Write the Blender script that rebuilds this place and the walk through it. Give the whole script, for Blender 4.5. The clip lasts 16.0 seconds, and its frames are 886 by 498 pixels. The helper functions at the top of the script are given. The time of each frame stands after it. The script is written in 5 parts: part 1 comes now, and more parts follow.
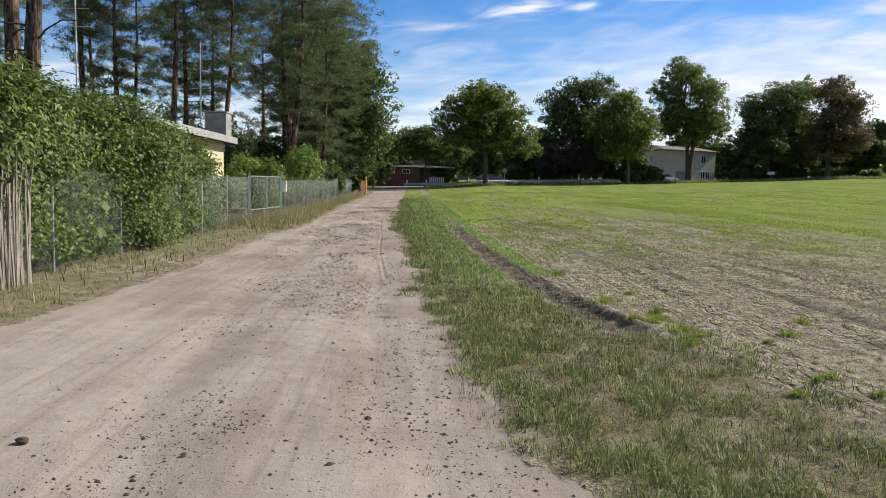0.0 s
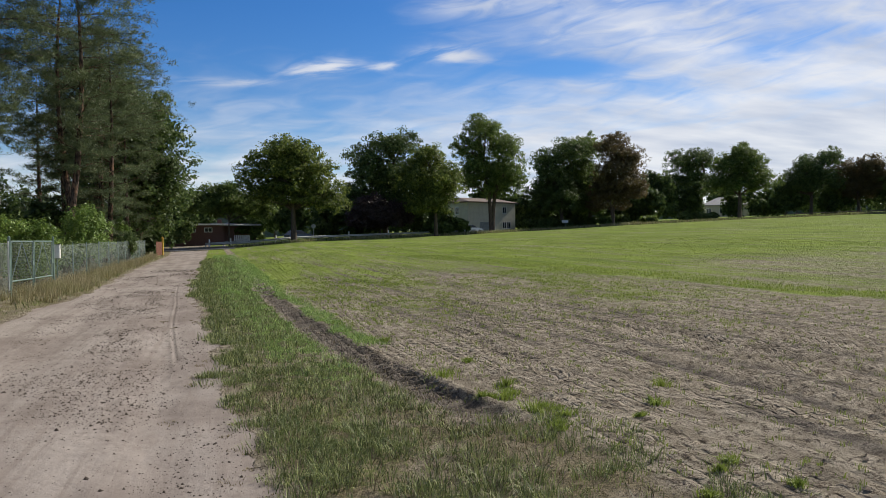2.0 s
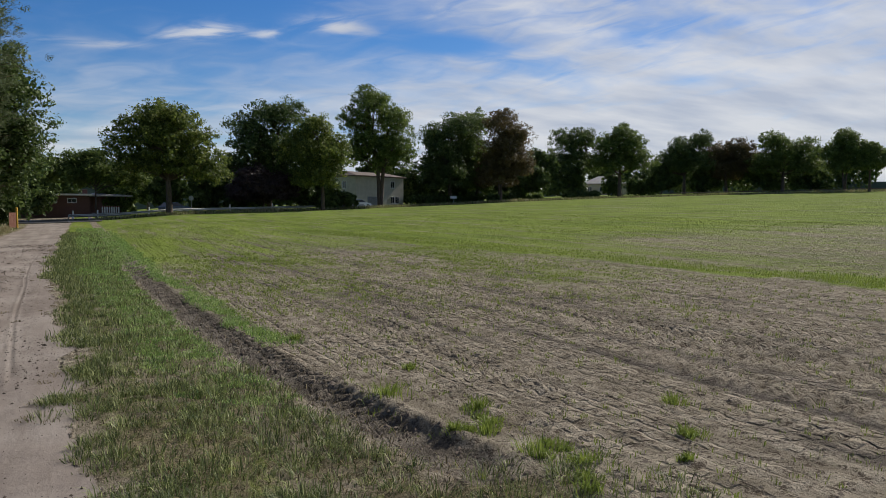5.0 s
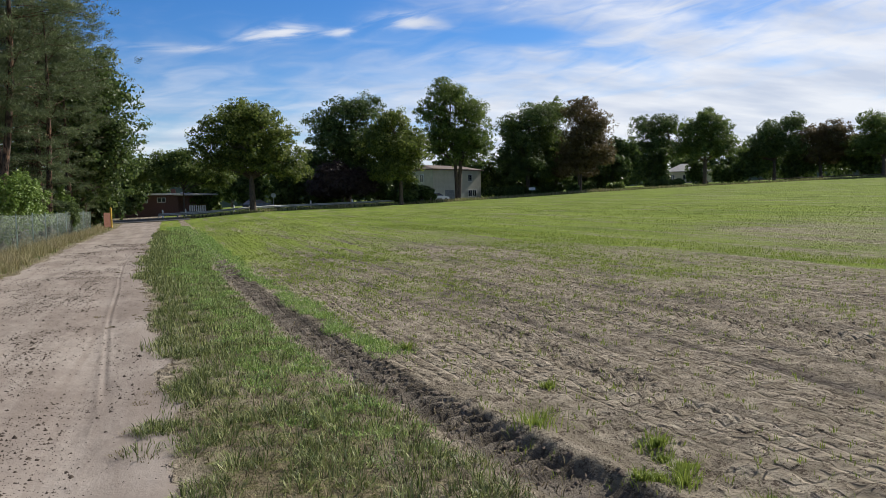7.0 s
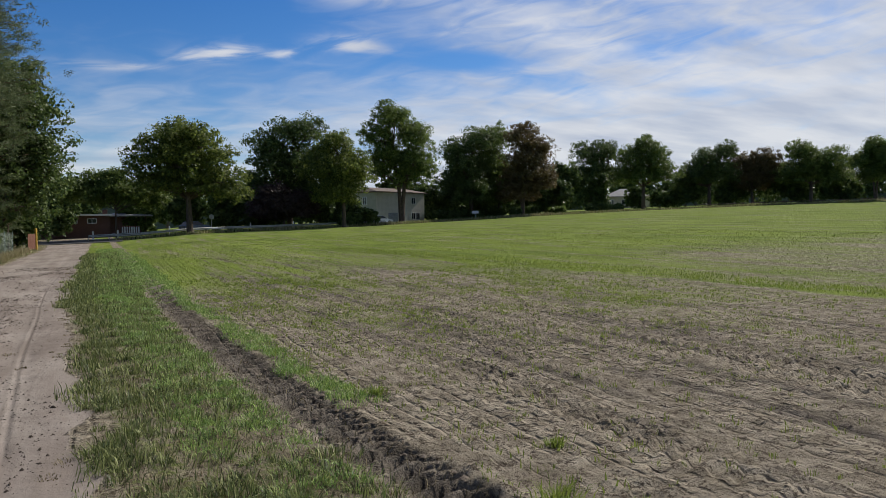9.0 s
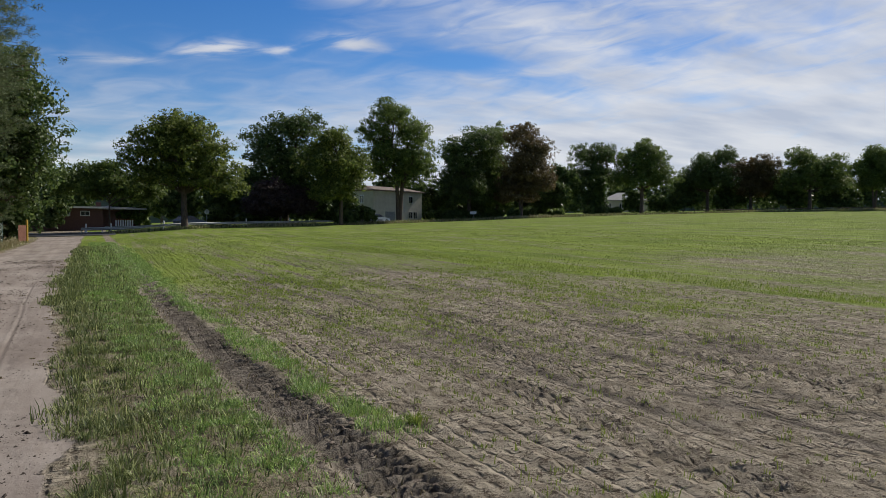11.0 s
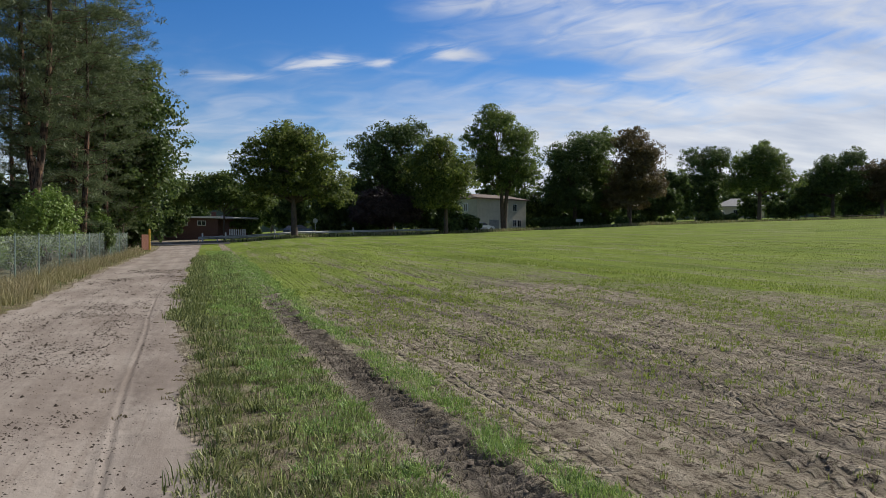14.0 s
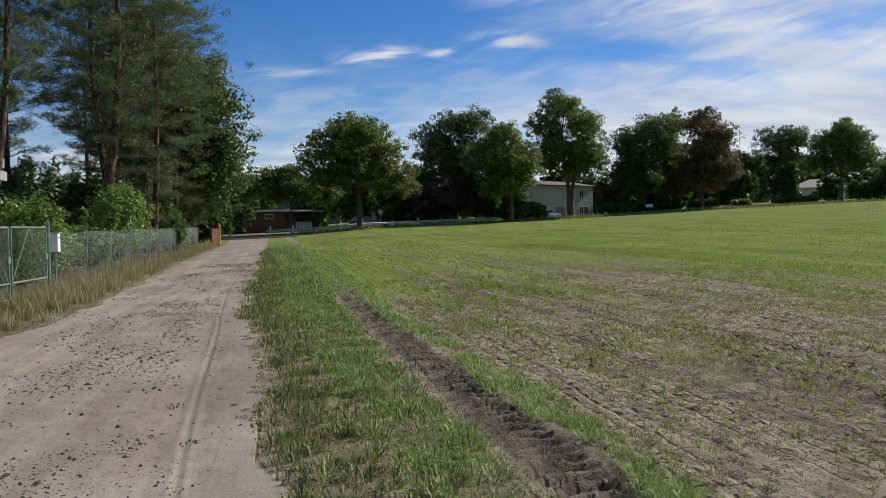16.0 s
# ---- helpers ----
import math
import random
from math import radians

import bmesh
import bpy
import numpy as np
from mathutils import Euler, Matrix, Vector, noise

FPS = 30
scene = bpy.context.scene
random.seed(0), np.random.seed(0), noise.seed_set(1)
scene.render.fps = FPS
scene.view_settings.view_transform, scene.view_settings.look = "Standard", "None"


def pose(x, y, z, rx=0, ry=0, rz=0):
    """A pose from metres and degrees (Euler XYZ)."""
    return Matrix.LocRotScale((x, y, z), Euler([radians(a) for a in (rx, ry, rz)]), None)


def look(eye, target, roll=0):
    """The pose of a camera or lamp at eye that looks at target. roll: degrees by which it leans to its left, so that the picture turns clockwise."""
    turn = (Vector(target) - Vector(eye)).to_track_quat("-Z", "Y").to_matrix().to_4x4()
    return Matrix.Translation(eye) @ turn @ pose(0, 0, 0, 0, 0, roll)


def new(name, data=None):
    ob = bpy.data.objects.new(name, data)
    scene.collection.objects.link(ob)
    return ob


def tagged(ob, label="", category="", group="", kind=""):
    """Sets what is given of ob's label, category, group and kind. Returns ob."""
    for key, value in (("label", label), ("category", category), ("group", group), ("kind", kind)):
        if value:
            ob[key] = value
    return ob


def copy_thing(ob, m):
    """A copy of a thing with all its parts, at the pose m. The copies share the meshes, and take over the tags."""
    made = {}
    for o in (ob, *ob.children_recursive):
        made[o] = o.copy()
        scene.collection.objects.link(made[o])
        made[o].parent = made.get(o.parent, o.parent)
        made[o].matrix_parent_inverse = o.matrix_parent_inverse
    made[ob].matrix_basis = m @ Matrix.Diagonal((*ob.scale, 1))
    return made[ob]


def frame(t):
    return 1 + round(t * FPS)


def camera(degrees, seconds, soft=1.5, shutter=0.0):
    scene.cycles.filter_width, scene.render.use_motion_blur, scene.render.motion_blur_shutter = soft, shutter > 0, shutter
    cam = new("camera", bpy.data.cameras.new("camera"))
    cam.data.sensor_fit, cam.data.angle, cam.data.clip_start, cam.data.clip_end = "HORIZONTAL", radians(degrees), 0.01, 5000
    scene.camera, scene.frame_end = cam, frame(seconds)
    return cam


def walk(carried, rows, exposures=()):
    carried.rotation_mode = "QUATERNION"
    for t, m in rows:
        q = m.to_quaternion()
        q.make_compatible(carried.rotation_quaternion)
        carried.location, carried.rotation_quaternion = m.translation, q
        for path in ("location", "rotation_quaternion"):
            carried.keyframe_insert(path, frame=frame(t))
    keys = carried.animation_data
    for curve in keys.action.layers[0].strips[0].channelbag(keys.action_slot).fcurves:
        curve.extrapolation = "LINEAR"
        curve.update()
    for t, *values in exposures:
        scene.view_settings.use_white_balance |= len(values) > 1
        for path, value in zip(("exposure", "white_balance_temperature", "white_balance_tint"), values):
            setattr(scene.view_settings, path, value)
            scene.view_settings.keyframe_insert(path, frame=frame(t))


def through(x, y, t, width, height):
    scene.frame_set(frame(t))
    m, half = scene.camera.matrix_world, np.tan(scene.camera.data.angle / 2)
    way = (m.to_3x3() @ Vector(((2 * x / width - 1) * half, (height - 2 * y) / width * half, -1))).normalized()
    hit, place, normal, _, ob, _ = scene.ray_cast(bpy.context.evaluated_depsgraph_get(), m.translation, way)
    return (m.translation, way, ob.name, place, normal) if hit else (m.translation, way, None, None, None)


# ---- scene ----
cam = camera(61.71, 16.0, soft=0.55)
PATH = [
    (0.0, pose(0.000, 0.000, 1.636, 85.007, -1.201, -2.302)),
    (0.5, pose(-0.030, 0.466, 1.641, 86.953, -1.084, -4.186)),
    (1.0, pose(0.010, 0.902, 1.649, 89.493, -1.039, -6.258)),
    (1.5, pose(0.057, 1.310, 1.658, 90.308, -0.139, -11.246)),
    (2.0, pose(0.132, 1.727, 1.665, 89.267, 0.745, -16.935)),
    (2.5, pose(0.244, 2.138, 1.664, 88.022, 0.142, -22.070)),
    (3.0, pose(0.255, 2.551, 1.633, 87.566, -0.358, -25.574)),
    (5.5, pose(0.267, 4.437, 1.659, 87.225, 0.175, -25.742)),
    (6.0, pose(0.202, 4.784, 1.668, 87.413, 1.848, -21.317)),
    (6.5, pose(0.173, 5.093, 1.659, 87.145, 2.049, -19.102)),
    (7.0, pose(0.207, 5.374, 1.651, 86.802, 1.197, -20.069)),
    (7.5, pose(0.212, 5.687, 1.645, 87.303, 0.903, -22.856)),
    (8.0, pose(0.264, 5.987, 1.644, 88.302, 1.105, -23.988)),
    (8.5, pose(0.301, 6.271, 1.654, 88.694, 0.850, -24.107)),
    (9.0, pose(0.274, 6.590, 1.655, 88.498, 0.866, -24.599)),
    (11.5, pose(0.308, 8.206, 1.642, 88.588, -0.722, -24.734)),
    (12.0, pose(0.215, 8.528, 1.646, 89.335, -0.980, -23.502)),
    (12.5, pose(0.136, 8.854, 1.655, 89.402, -0.721, -21.383)),
    (13.0, pose(0.153, 9.195, 1.644, 89.018, -0.768, -19.512)),
    (13.5, pose(0.129, 9.546, 1.635, 89.030, -0.475, -18.412)),
    (14.0, pose(0.089, 9.895, 1.651, 89.110, -0.202, -17.394)),
    (14.5, pose(0.097, 10.256, 1.642, 89.104, -0.208, -15.754)),
    (15.0, pose(0.043, 10.612, 1.649, 89.144, -0.233, -15.666)),
    (15.5, pose(-0.007, 10.930, 1.662, 88.859, 0.294, -14.972)),
    (16.0, pose(0.000, 11.229, 1.636, 88.316, 0.926, -12.572)),
]
EXPOSURES = [(0, 0.5, 6600, 10), (1, 0.52, 6550, 10), (1.5, 0.4, 6550, 10), (2, 0.14, 6500, 10), (3, 0.06, 6500, 10), (5.5, -0.16, 6450, 10), (6.2, 0.02, 6450, 10), (7, 0.24, 6450, 10), (7.7, 0.16, 6450, 10), (9, -0.06, 6450, 10), (12.5, -0.07, 6450, 10), (14, 0.04, 6450, 10), (16, 0.04, 6450, 10)]
walk(cam, PATH, EXPOSURES)

# ---- world, sun ----
SUN_AZ, SUN_EL = 67.0, 37.0      # degrees clockwise from +y, degrees above the horizon
world = bpy.data.worlds.new("sky")
scene.world = world
world.use_nodes = True
wn, wl = world.node_tree.nodes, world.node_tree.links
wn.clear()
w_out, w_bg = wn.new("ShaderNodeOutputWorld"), wn.new("ShaderNodeBackground")
w_sky = wn.new("ShaderNodeTexSky")
w_sky.sky_type, w_sky.sun_disc = "NISHITA", False
w_sky.sun_elevation, w_sky.sun_rotation = radians(SUN_EL), radians(SUN_AZ)
w_sky.air_density, w_sky.dust_density, w_sky.ozone_density = 1.0, 0.2, 4.0
w_bg.inputs["Strength"].default_value = 0.090
w_tc = wn.new("ShaderNodeTexCoord")
w_sep = wn.new("ShaderNodeSeparateXYZ")
wl.new(w_tc.outputs["Generated"], w_sep.inputs[0])


def wmath(op, a, b=None, c=None):
    n = wn.new("ShaderNodeMath")
    n.operation = op
    for k, v in enumerate((a, b, c)):
        if v is None:
            continue
        if isinstance(v, (int, float)):
            n.inputs[k].default_value = v
        else:
            wl.new(v, n.inputs[k])
    return n.outputs[0]


up = wmath("ADD", wmath("MAXIMUM", w_sep.outputs[2], 0.0), 0.13)
w_com = wn.new("ShaderNodeCombineXYZ")
wl.new(wmath("DIVIDE", w_sep.outputs[0], up), w_com.inputs[0])
wl.new(wmath("DIVIDE", w_sep.outputs[1], up), w_com.inputs[1])
w_map = wn.new("ShaderNodeMapping")
w_map.inputs["Rotation"].default_value = (0, 0, radians(-22))
w_map.inputs["Scale"].default_value = (0.42, 1.0, 1.0)
wl.new(w_com.outputs[0], w_map.inputs[0])
w_n1 = wn.new("ShaderNodeTexNoise")
w_n1.inputs["Scale"].default_value, w_n1.inputs["Detail"].default_value = 1.6, 5
w_n1.inputs["Roughness"].default_value, w_n1.inputs["Distortion"].default_value = 0.55, 0.5
wl.new(w_map.outputs[0], w_n1.inputs["Vector"])
# bearing and height in the sky, in degrees
az_deg = wmath("MULTIPLY", wmath("ARCTAN2", w_sep.outputs[0], w_sep.outputs[1]), 57.2958)
el_deg = wmath("MULTIPLY", wmath("ARCSINE", w_sep.outputs[2]), 57.2958)


def wramp(v, lo, hi, a=0.0, b=1.0):
    n = wn.new("ShaderNodeMapRange")
    n.interpolation_type = "SMOOTHSTEP"
    wl.new(v, n.inputs[0])
    for key, x in (("From Min", lo), ("From Max", hi), ("To Min", a), ("To Max", b)):
        n.inputs[key].default_value = x
    return n.outputs[0]


w_fine = wn.new("ShaderNodeTexNoise")
w_fine.inputs["Scale"].default_value, w_fine.inputs["Detail"].default_value, w_fine.inputs["Roughness"].default_value = 0.5, 4, 0.5
w_fine.inputs["Distortion"].default_value = 0.8
w_pl = wn.new("ShaderNodeCombineXYZ")
wl.new(wmath("MULTIPLY", az_deg, 0.42), w_pl.inputs[0])
wl.new(wmath("MULTIPLY_ADD", az_deg, -0.22, wmath("MULTIPLY", el_deg, 1.7)), w_pl.inputs[1])
wl.new(w_pl.outputs[0], w_fine.inputs["Vector"])


def wisp(az0, el0, wide, tall, amount, tilt=0.0):
    """A torn streak of cirrus round one bearing; a negative amount is a gap of clear sky."""
    da = wmath("SUBTRACT", az_deg, az0)
    de = wmath("SUBTRACT", wmath("SUBTRACT", el_deg, el0), wmath("MULTIPLY", da, tilt))
    q = wmath("ADD", wmath("POWER", wmath("ABSOLUTE", wmath("DIVIDE", da, wide)), 2.0), wmath("POWER", wmath("ABSOLUTE", wmath("DIVIDE", de, tall)), 2.0))
    g = wmath("MULTIPLY", wmath("EXPONENT", wmath("MULTIPLY", q, -1.0)), amount)
    return wmath("MULTIPLY", g, wramp(w_fine.outputs[0], 0.30, 0.60, 0.25, 1.15))


# haze towards the horizon, a white veil thickening towards the sun, single wisps
low = wramp(el_deg, 2.0, 16.0, 1.0, 0.0)
side = wramp(az_deg, 2.0, 42.0)
loose = wmath("MULTIPLY", wmath("SUBTRACT", wmath("ADD", wmath("MULTIPLY", w_n1.outputs[0], 0.5), wmath("MULTIPLY", w_fine.outputs[0], 0.5)), 0.5), 2.6)
veil = wmath("ADD", wmath("ADD", wmath("MULTIPLY", low, 0.62), wmath("MULTIPLY", side, 0.64)), wmath("MULTIPLY", loose, wmath("MULTIPLY_ADD", wmath("MAXIMUM", low, side), 0.65, 0.30)))
for row in ((7.8, 13.0, 2.9, 0.62, 0.85, 0.13), (12.8, 13.1, 1.3, 0.35, 0.55, 0.10), (17.6, 13.9, 2.6, 0.6, 0.75, -0.03), (1.0, 11.7, 3.6, 0.30, 0.45, 0.03), (20.0, 17.5, 6.0, 0.8, 0.25, 0.05),
            (26.5, 12.7, 3.4, 0.6, -0.55, -0.05), (44.0, 9.6, 2.6, 0.6, -0.4, 0.05), (8.0, 17.0, 9.0, 2.0, -0.25, 0.0)):
    veil = wmath("ADD", veil, wisp(*row))
# the veil ends above and behind: clear blue sky there
clear = wmath("MULTIPLY", wramp(el_deg, 19.0, 34.0, 1.0, 0.22), wramp(wmath("ABSOLUTE", wmath("SUBTRACT", az_deg, 35.0)), 60.0, 110.0, 1.0, 0.30))
cover = wmath("MULTIPLY", wmath("MULTIPLY", wramp(veil, 0.02, 1.05), 0.92), clear)
w_mix = wn.new("ShaderNodeMix")
w_mix.data_type = "RGBA"
w_mix.inputs[7].default_value = (7.4, 7.6, 8.1, 1)
w_tone = wn.new("ShaderNodeMix")
w_tone.data_type = "RGBA"
w_tone.inputs[6].default_value, w_tone.inputs[7].default_value = (5.6, 6.1, 7.2, 1), (8.4, 8.5, 8.8, 1)
w_n3 = wn.new("ShaderNodeTexNoise")
w_n3.inputs["Scale"].default_value, w_n3.inputs["Detail"].default_value = 3.2, 7
wl.new(w_map.outputs[0], w_n3.inputs["Vector"])
w_r3 = wn.new("ShaderNodeMapRange")
w_r3.inputs["From Min"].default_value, w_r3.inputs["From Max"].default_value = 0.36, 0.64
wl.new(w_n3.outputs[0], w_r3.inputs[0])
wl.new(w_r3.outputs[0], w_tone.inputs[0])
wl.new(w_tone.outputs[2], w_mix.inputs[7])
wl.new(cover, w_mix.inputs[0])
w_hue = wn.new("ShaderNodeHueSaturation")
w_hue.inputs["Hue"].default_value = 0.511
wl.new(wramp(el_deg, 17.0, 32.0, 1.34, 0.62), w_hue.inputs["Saturation"])
wl.new(wramp(el_deg, 17.0, 32.0, 1.06, 0.85), w_hue.inputs["Value"])
wl.new(w_sky.outputs[0], w_hue.inputs["Color"])
wl.new(w_hue.outputs[0], w_mix.inputs[6])
wl.new(w_mix.outputs[2], w_bg.inputs[0])
wl.new(w_bg.outputs[0], w_out.inputs[0])

sun = new("sun", bpy.data.lights.new("sun", "SUN"))
sun.data.energy, sun.data.angle, sun.data.color = 5.0, radians(0.6), (1.0, 0.94, 0.84)
sun_dir = Vector((math.sin(radians(SUN_AZ)) * math.cos(radians(SUN_EL)), math.cos(radians(SUN_AZ)) * math.cos(radians(SUN_EL)), math.sin(radians(SUN_EL))))
sun.matrix_world = look(sun_dir * 60, (0, 0, 0))


# ---- materials ----
class Nodes:
    """A node material under construction."""

    def __init__(self, name):
        self.m = bpy.data.materials.new(name)
        self.m.use_nodes = True
        self.t = self.m.node_tree
        self.t.nodes.clear()
        self.out = self.t.nodes.new("ShaderNodeOutputMaterial")
        self.b = self.t.nodes.new("ShaderNodeBsdfPrincipled")
        self.t.links.new(self.b.outputs[0], self.out.inputs[0])
        self.pos = self.t.nodes.new("ShaderNodeTexCoord").outputs["Object"]

    def put(self, socket, v):
        if isinstance(v, (int, float)):
            socket.default_value = v
        elif isinstance(v, tuple):
            socket.default_value = (*v, 1) if len(v) == 3 and socket.type == "RGBA" else v
        else:
            self.t.links.new(v, socket)

    def noise(self, scale, detail=4, rough=0.55, stretch=None, vec=None):
        v = vec or self.pos
        if stretch:
            mp = self.t.nodes.new("ShaderNodeMapping")
            mp.inputs["Scale"].default_value = stretch
            self.t.links.new(v, mp.inputs[0])
            v = mp.outputs[0]
        n = self.t.nodes.new("ShaderNodeTexNoise")
        n.inputs["Scale"].default_value, n.inputs["Detail"].default_value, n.inputs["Roughness"].default_value = scale, detail, rough
        self.t.links.new(v, n.inputs["Vector"])
        return n.outputs[0]

    def math(self, op, a, b=0.0, clamp=False):
        n = self.t.nodes.new("ShaderNodeMath")
        n.operation, n.use_clamp = op, clamp
        self.put(n.inputs[0], a)
        self.put(n.inputs[1], b)
        return n.outputs[0]

    def ramp(self, v, lo, hi, a=0.0, b=1.0):
        n = self.t.nodes.new("ShaderNodeMapRange")
        n.interpolation_type = "SMOOTHSTEP"
        for k, x in zip(("Value", "From Min", "From Max", "To Min", "To Max"), (v, lo, hi, a, b)):
            self.put(n.inputs[k], x)
        return n.outputs[0]

    def mix(self, f, a, b):
        n = self.t.nodes.new("ShaderNodeMix")
        n.data_type = "RGBA"
        self.put(n.inputs[0], f), self.put(n.inputs[6], a), self.put(n.inputs[7], b)
        return n.outputs[2]

    def attr(self, name):
        n = self.t.nodes.new("ShaderNodeAttribute")
        n.attribute_name = name
        return n.outputs["Fac"]

    def island(self):
        return self.t.nodes.new("ShaderNodeNewGeometry").outputs["Random Per Island"]

    def bump(self, h, strength=0.5, dist=0.02):
        n = self.t.nodes.new("ShaderNodeBump")
        n.inputs["Strength"].default_value, n.inputs["Distance"].default_value = strength, dist
        self.t.links.new(h, n.inputs["Height"])
        self.t.links.new(n.outputs[0], self.b.inputs["Normal"])

    def done(self, color, rough=0.8, metal=0.0, spec=0.3):
        self.put(self.b.inputs["Base Color"], color)
        self.put(self.b.inputs["Roughness"], rough)
        self.b.inputs["Metallic"].default_value = metal
        self.b.inputs["Specular IOR Level"].default_value = spec
        return self.m


def plain(name, a, b, scale=3.0, rough=0.7, metal=0.0, bump=0.2, dist=0.01, stretch=None, spec=0.3):
    """Two tones in broad stains and fine grain."""
    n = Nodes(name)
    f = n.math("ADD", n.math("MULTIPLY", n.noise(scale, 5, stretch=stretch), 0.6), n.math("MULTIPLY", n.noise(scale * 14, 3, stretch=stretch), 0.4))
    n.bump(n.noise(scale * 14, 4, stretch=stretch), bump, dist)
    return n.done(n.mix(n.ramp(f, 0.35, 0.65), a, b), rough, metal, spec)


def leafy(name, dark, light, through=0.3, rough=0.5, tip=None, spec=0.3):
    """Leaves: each one of its own tone, some light shining through."""
    n = Nodes(name)
    rnd = n.island()
    c = n.mix(n.ramp(rnd, 0.12, 0.95), dark, light)
    c = n.mix(n.ramp(n.noise(0.35, 2), 0.4, 0.68, 0.0, 0.5), c, tip or light)
    n.done(c, rough, 0.0, spec)
    tr = n.t.nodes.new("ShaderNodeBsdfTranslucent")
    n.t.links.new(n.mix(0.5, c, tip or light), tr.inputs[0])
    mx = n.t.nodes.new("ShaderNodeMixShader")
    mx.inputs[0].default_value = through
    n.t.links.new(n.b.outputs[0], mx.inputs[1])
    n.t.links.new(tr.outputs[0], mx.inputs[2])
    n.t.links.new(mx.outputs[0], n.out.inputs[0])
    return n.m


def ground_material():
    n = Nodes("ground")
    road, grass, dry, dark = n.attr("road"), n.attr("grass"), n.attr("dry"), n.attr("dark")
    big, mid, fine = n.noise(0.45, 4), n.noise(3.2, 5), n.noise(38, 4, 0.65)
    streak = n.noise(2.2, 5, 0.6, (1.0, 0.10, 1.0))
    rows = n.noise(7.5, 3, 0.5, (1.0, 0.06, 1.0))
    grit = n.noise(95, 3, 0.6)
    sand = n.mix(n.ramp(n.math("ADD", n.math("MULTIPLY", big, 0.5), n.math("MULTIPLY", streak, 0.5)), 0.36, 0.62), (0.225, 0.189, 0.166), (0.332, 0.291, 0.259))
    sand = n.mix(n.ramp(n.math("ADD", n.math("MULTIPLY", n.noise(70, 3, 0.6), 0.7), n.math("MULTIPLY", mid, 0.3)), 0.58, 0.67), sand, (0.17, 0.138, 0.118))
    sand = n.mix(n.ramp(n.math("ADD", n.math("MULTIPLY", n.noise(15, 4, 0.65, (1.0, 0.55, 1.0)), 0.6), n.math("MULTIPLY", n.noise(1.1, 3), 0.4)), 0.53, 0.66, 0.0, 0.5), sand, (0.20, 0.165, 0.142))
    sand = n.mix(n.ramp(n.noise(10, 4, 0.6, (1.0, 0.03, 1.0)), 0.52, 0.64, 0.0, 0.40), sand, (0.215, 0.178, 0.152))
    # drilled and rolled soil: narrow ring prints side by side along the rows, each with its own beat
    sep = n.t.nodes.new("ShaderNodeSeparateXYZ")
    n.t.links.new(n.pos, sep.inputs[0])
    px, py = sep.outputs[0], sep.outputs[1]
    lane = n.math("DIVIDE", n.math("ADD", px, n.math("MULTIPLY", n.noise(0.10, 2), 0.9)), 0.155)
    wn_ = n.t.nodes.new("ShaderNodeTexWhiteNoise")
    wn_.noise_dimensions = "1D"
    n.t.links.new(n.math("FLOOR", lane), wn_.inputs["W"])
    beat = n.math("SINE", n.math("ADD", n.math("MULTIPLY", py, 27.0), n.math("ADD", n.math("MULTIPLY", wn_.outputs["Value"], 6.28), n.math("MULTIPLY", n.noise(1.4, 3), 5.0))))
    across = n.math("ABSOLUTE", n.math("SUBTRACT", n.math("FRACT", lane), 0.5))
    patchy = n.ramp(n.noise(0.9, 4, 0.6, (1.0, 0.4, 1.0)), 0.40, 0.58)
    print_ = n.math("MULTIPLY", n.math("MULTIPLY", n.ramp(beat, -0.3, 0.55), n.ramp(across, 0.46, 0.25)), patchy)
    seam = n.math("MULTIPLY", n.ramp(across, 0.38, 0.5), n.ramp(n.noise(2.0, 3, 0.5, (1.0, 0.2, 1.0)), 0.45, 0.6))
    soil = n.mix(n.ramp(n.math("ADD", n.math("MULTIPLY", mid, 0.6), n.math("MULTIPLY", rows, 0.4)), 0.38, 0.62), (0.222, 0.190, 0.145), (0.375, 0.328, 0.258))
    # random dark specks, painted in for the small shadows among soil crumbs
    soil = n.mix(n.ramp(n.math("ADD", n.math("MULTIPLY", fine, 0.5), n.math("MULTIPLY", n.noise(11, 4, 0.6, (1.0, 0.6, 1.0)), 0.5)), 0.515, 0.58, 0.0, 0.9), soil, (0.085, 0.067, 0.052))
    # dark soil tone; along the tyre track it carries the lugs' shade
    soil = n.mix(dark, soil, n.mix(n.ramp(mid, 0.4, 0.6), (0.082, 0.072, 0.062), (0.17, 0.148, 0.126)))
    soil = n.mix(dry, soil, n.mix(n.ramp(fine, 0.38, 0.62), (0.215, 0.178, 0.112), (0.10, 0.088, 0.048)))
    blade = n.mix(n.ramp(n.math("ADD", n.math("MULTIPLY", n.noise(26, 4, 0.7), 0.45), n.math("MULTIPLY", n.noise(0.55, 5, 0.65, (1.0, 0.22, 1.0)), 0.55)), 0.36, 0.64), (0.110, 0.160, 0.026), (0.225, 0.298, 0.048))
    gm = n.ramp(n.math("ADD", grass, n.math("MULTIPLY", n.math("SUBTRACT", n.math("ADD", n.math("MULTIPLY", n.noise(9, 5, 0.7), 0.6), n.math("ADD", n.math("MULTIPLY", rows, 0.2), n.math("MULTIPLY", n.noise(0.9, 4, 0.6, (1.0, 0.10, 1.0)), 0.3))), 0.55), 2.2)), 0.26, 0.80)
    bare = n.ramp(n.noise(1.5, 5, 0.65, (1.0, 0.055, 1.0)), 0.50, 0.66, 0.92, 0.35)
    soil = n.mix(n.math("MULTIPLY", gm, bare), soil, blade)
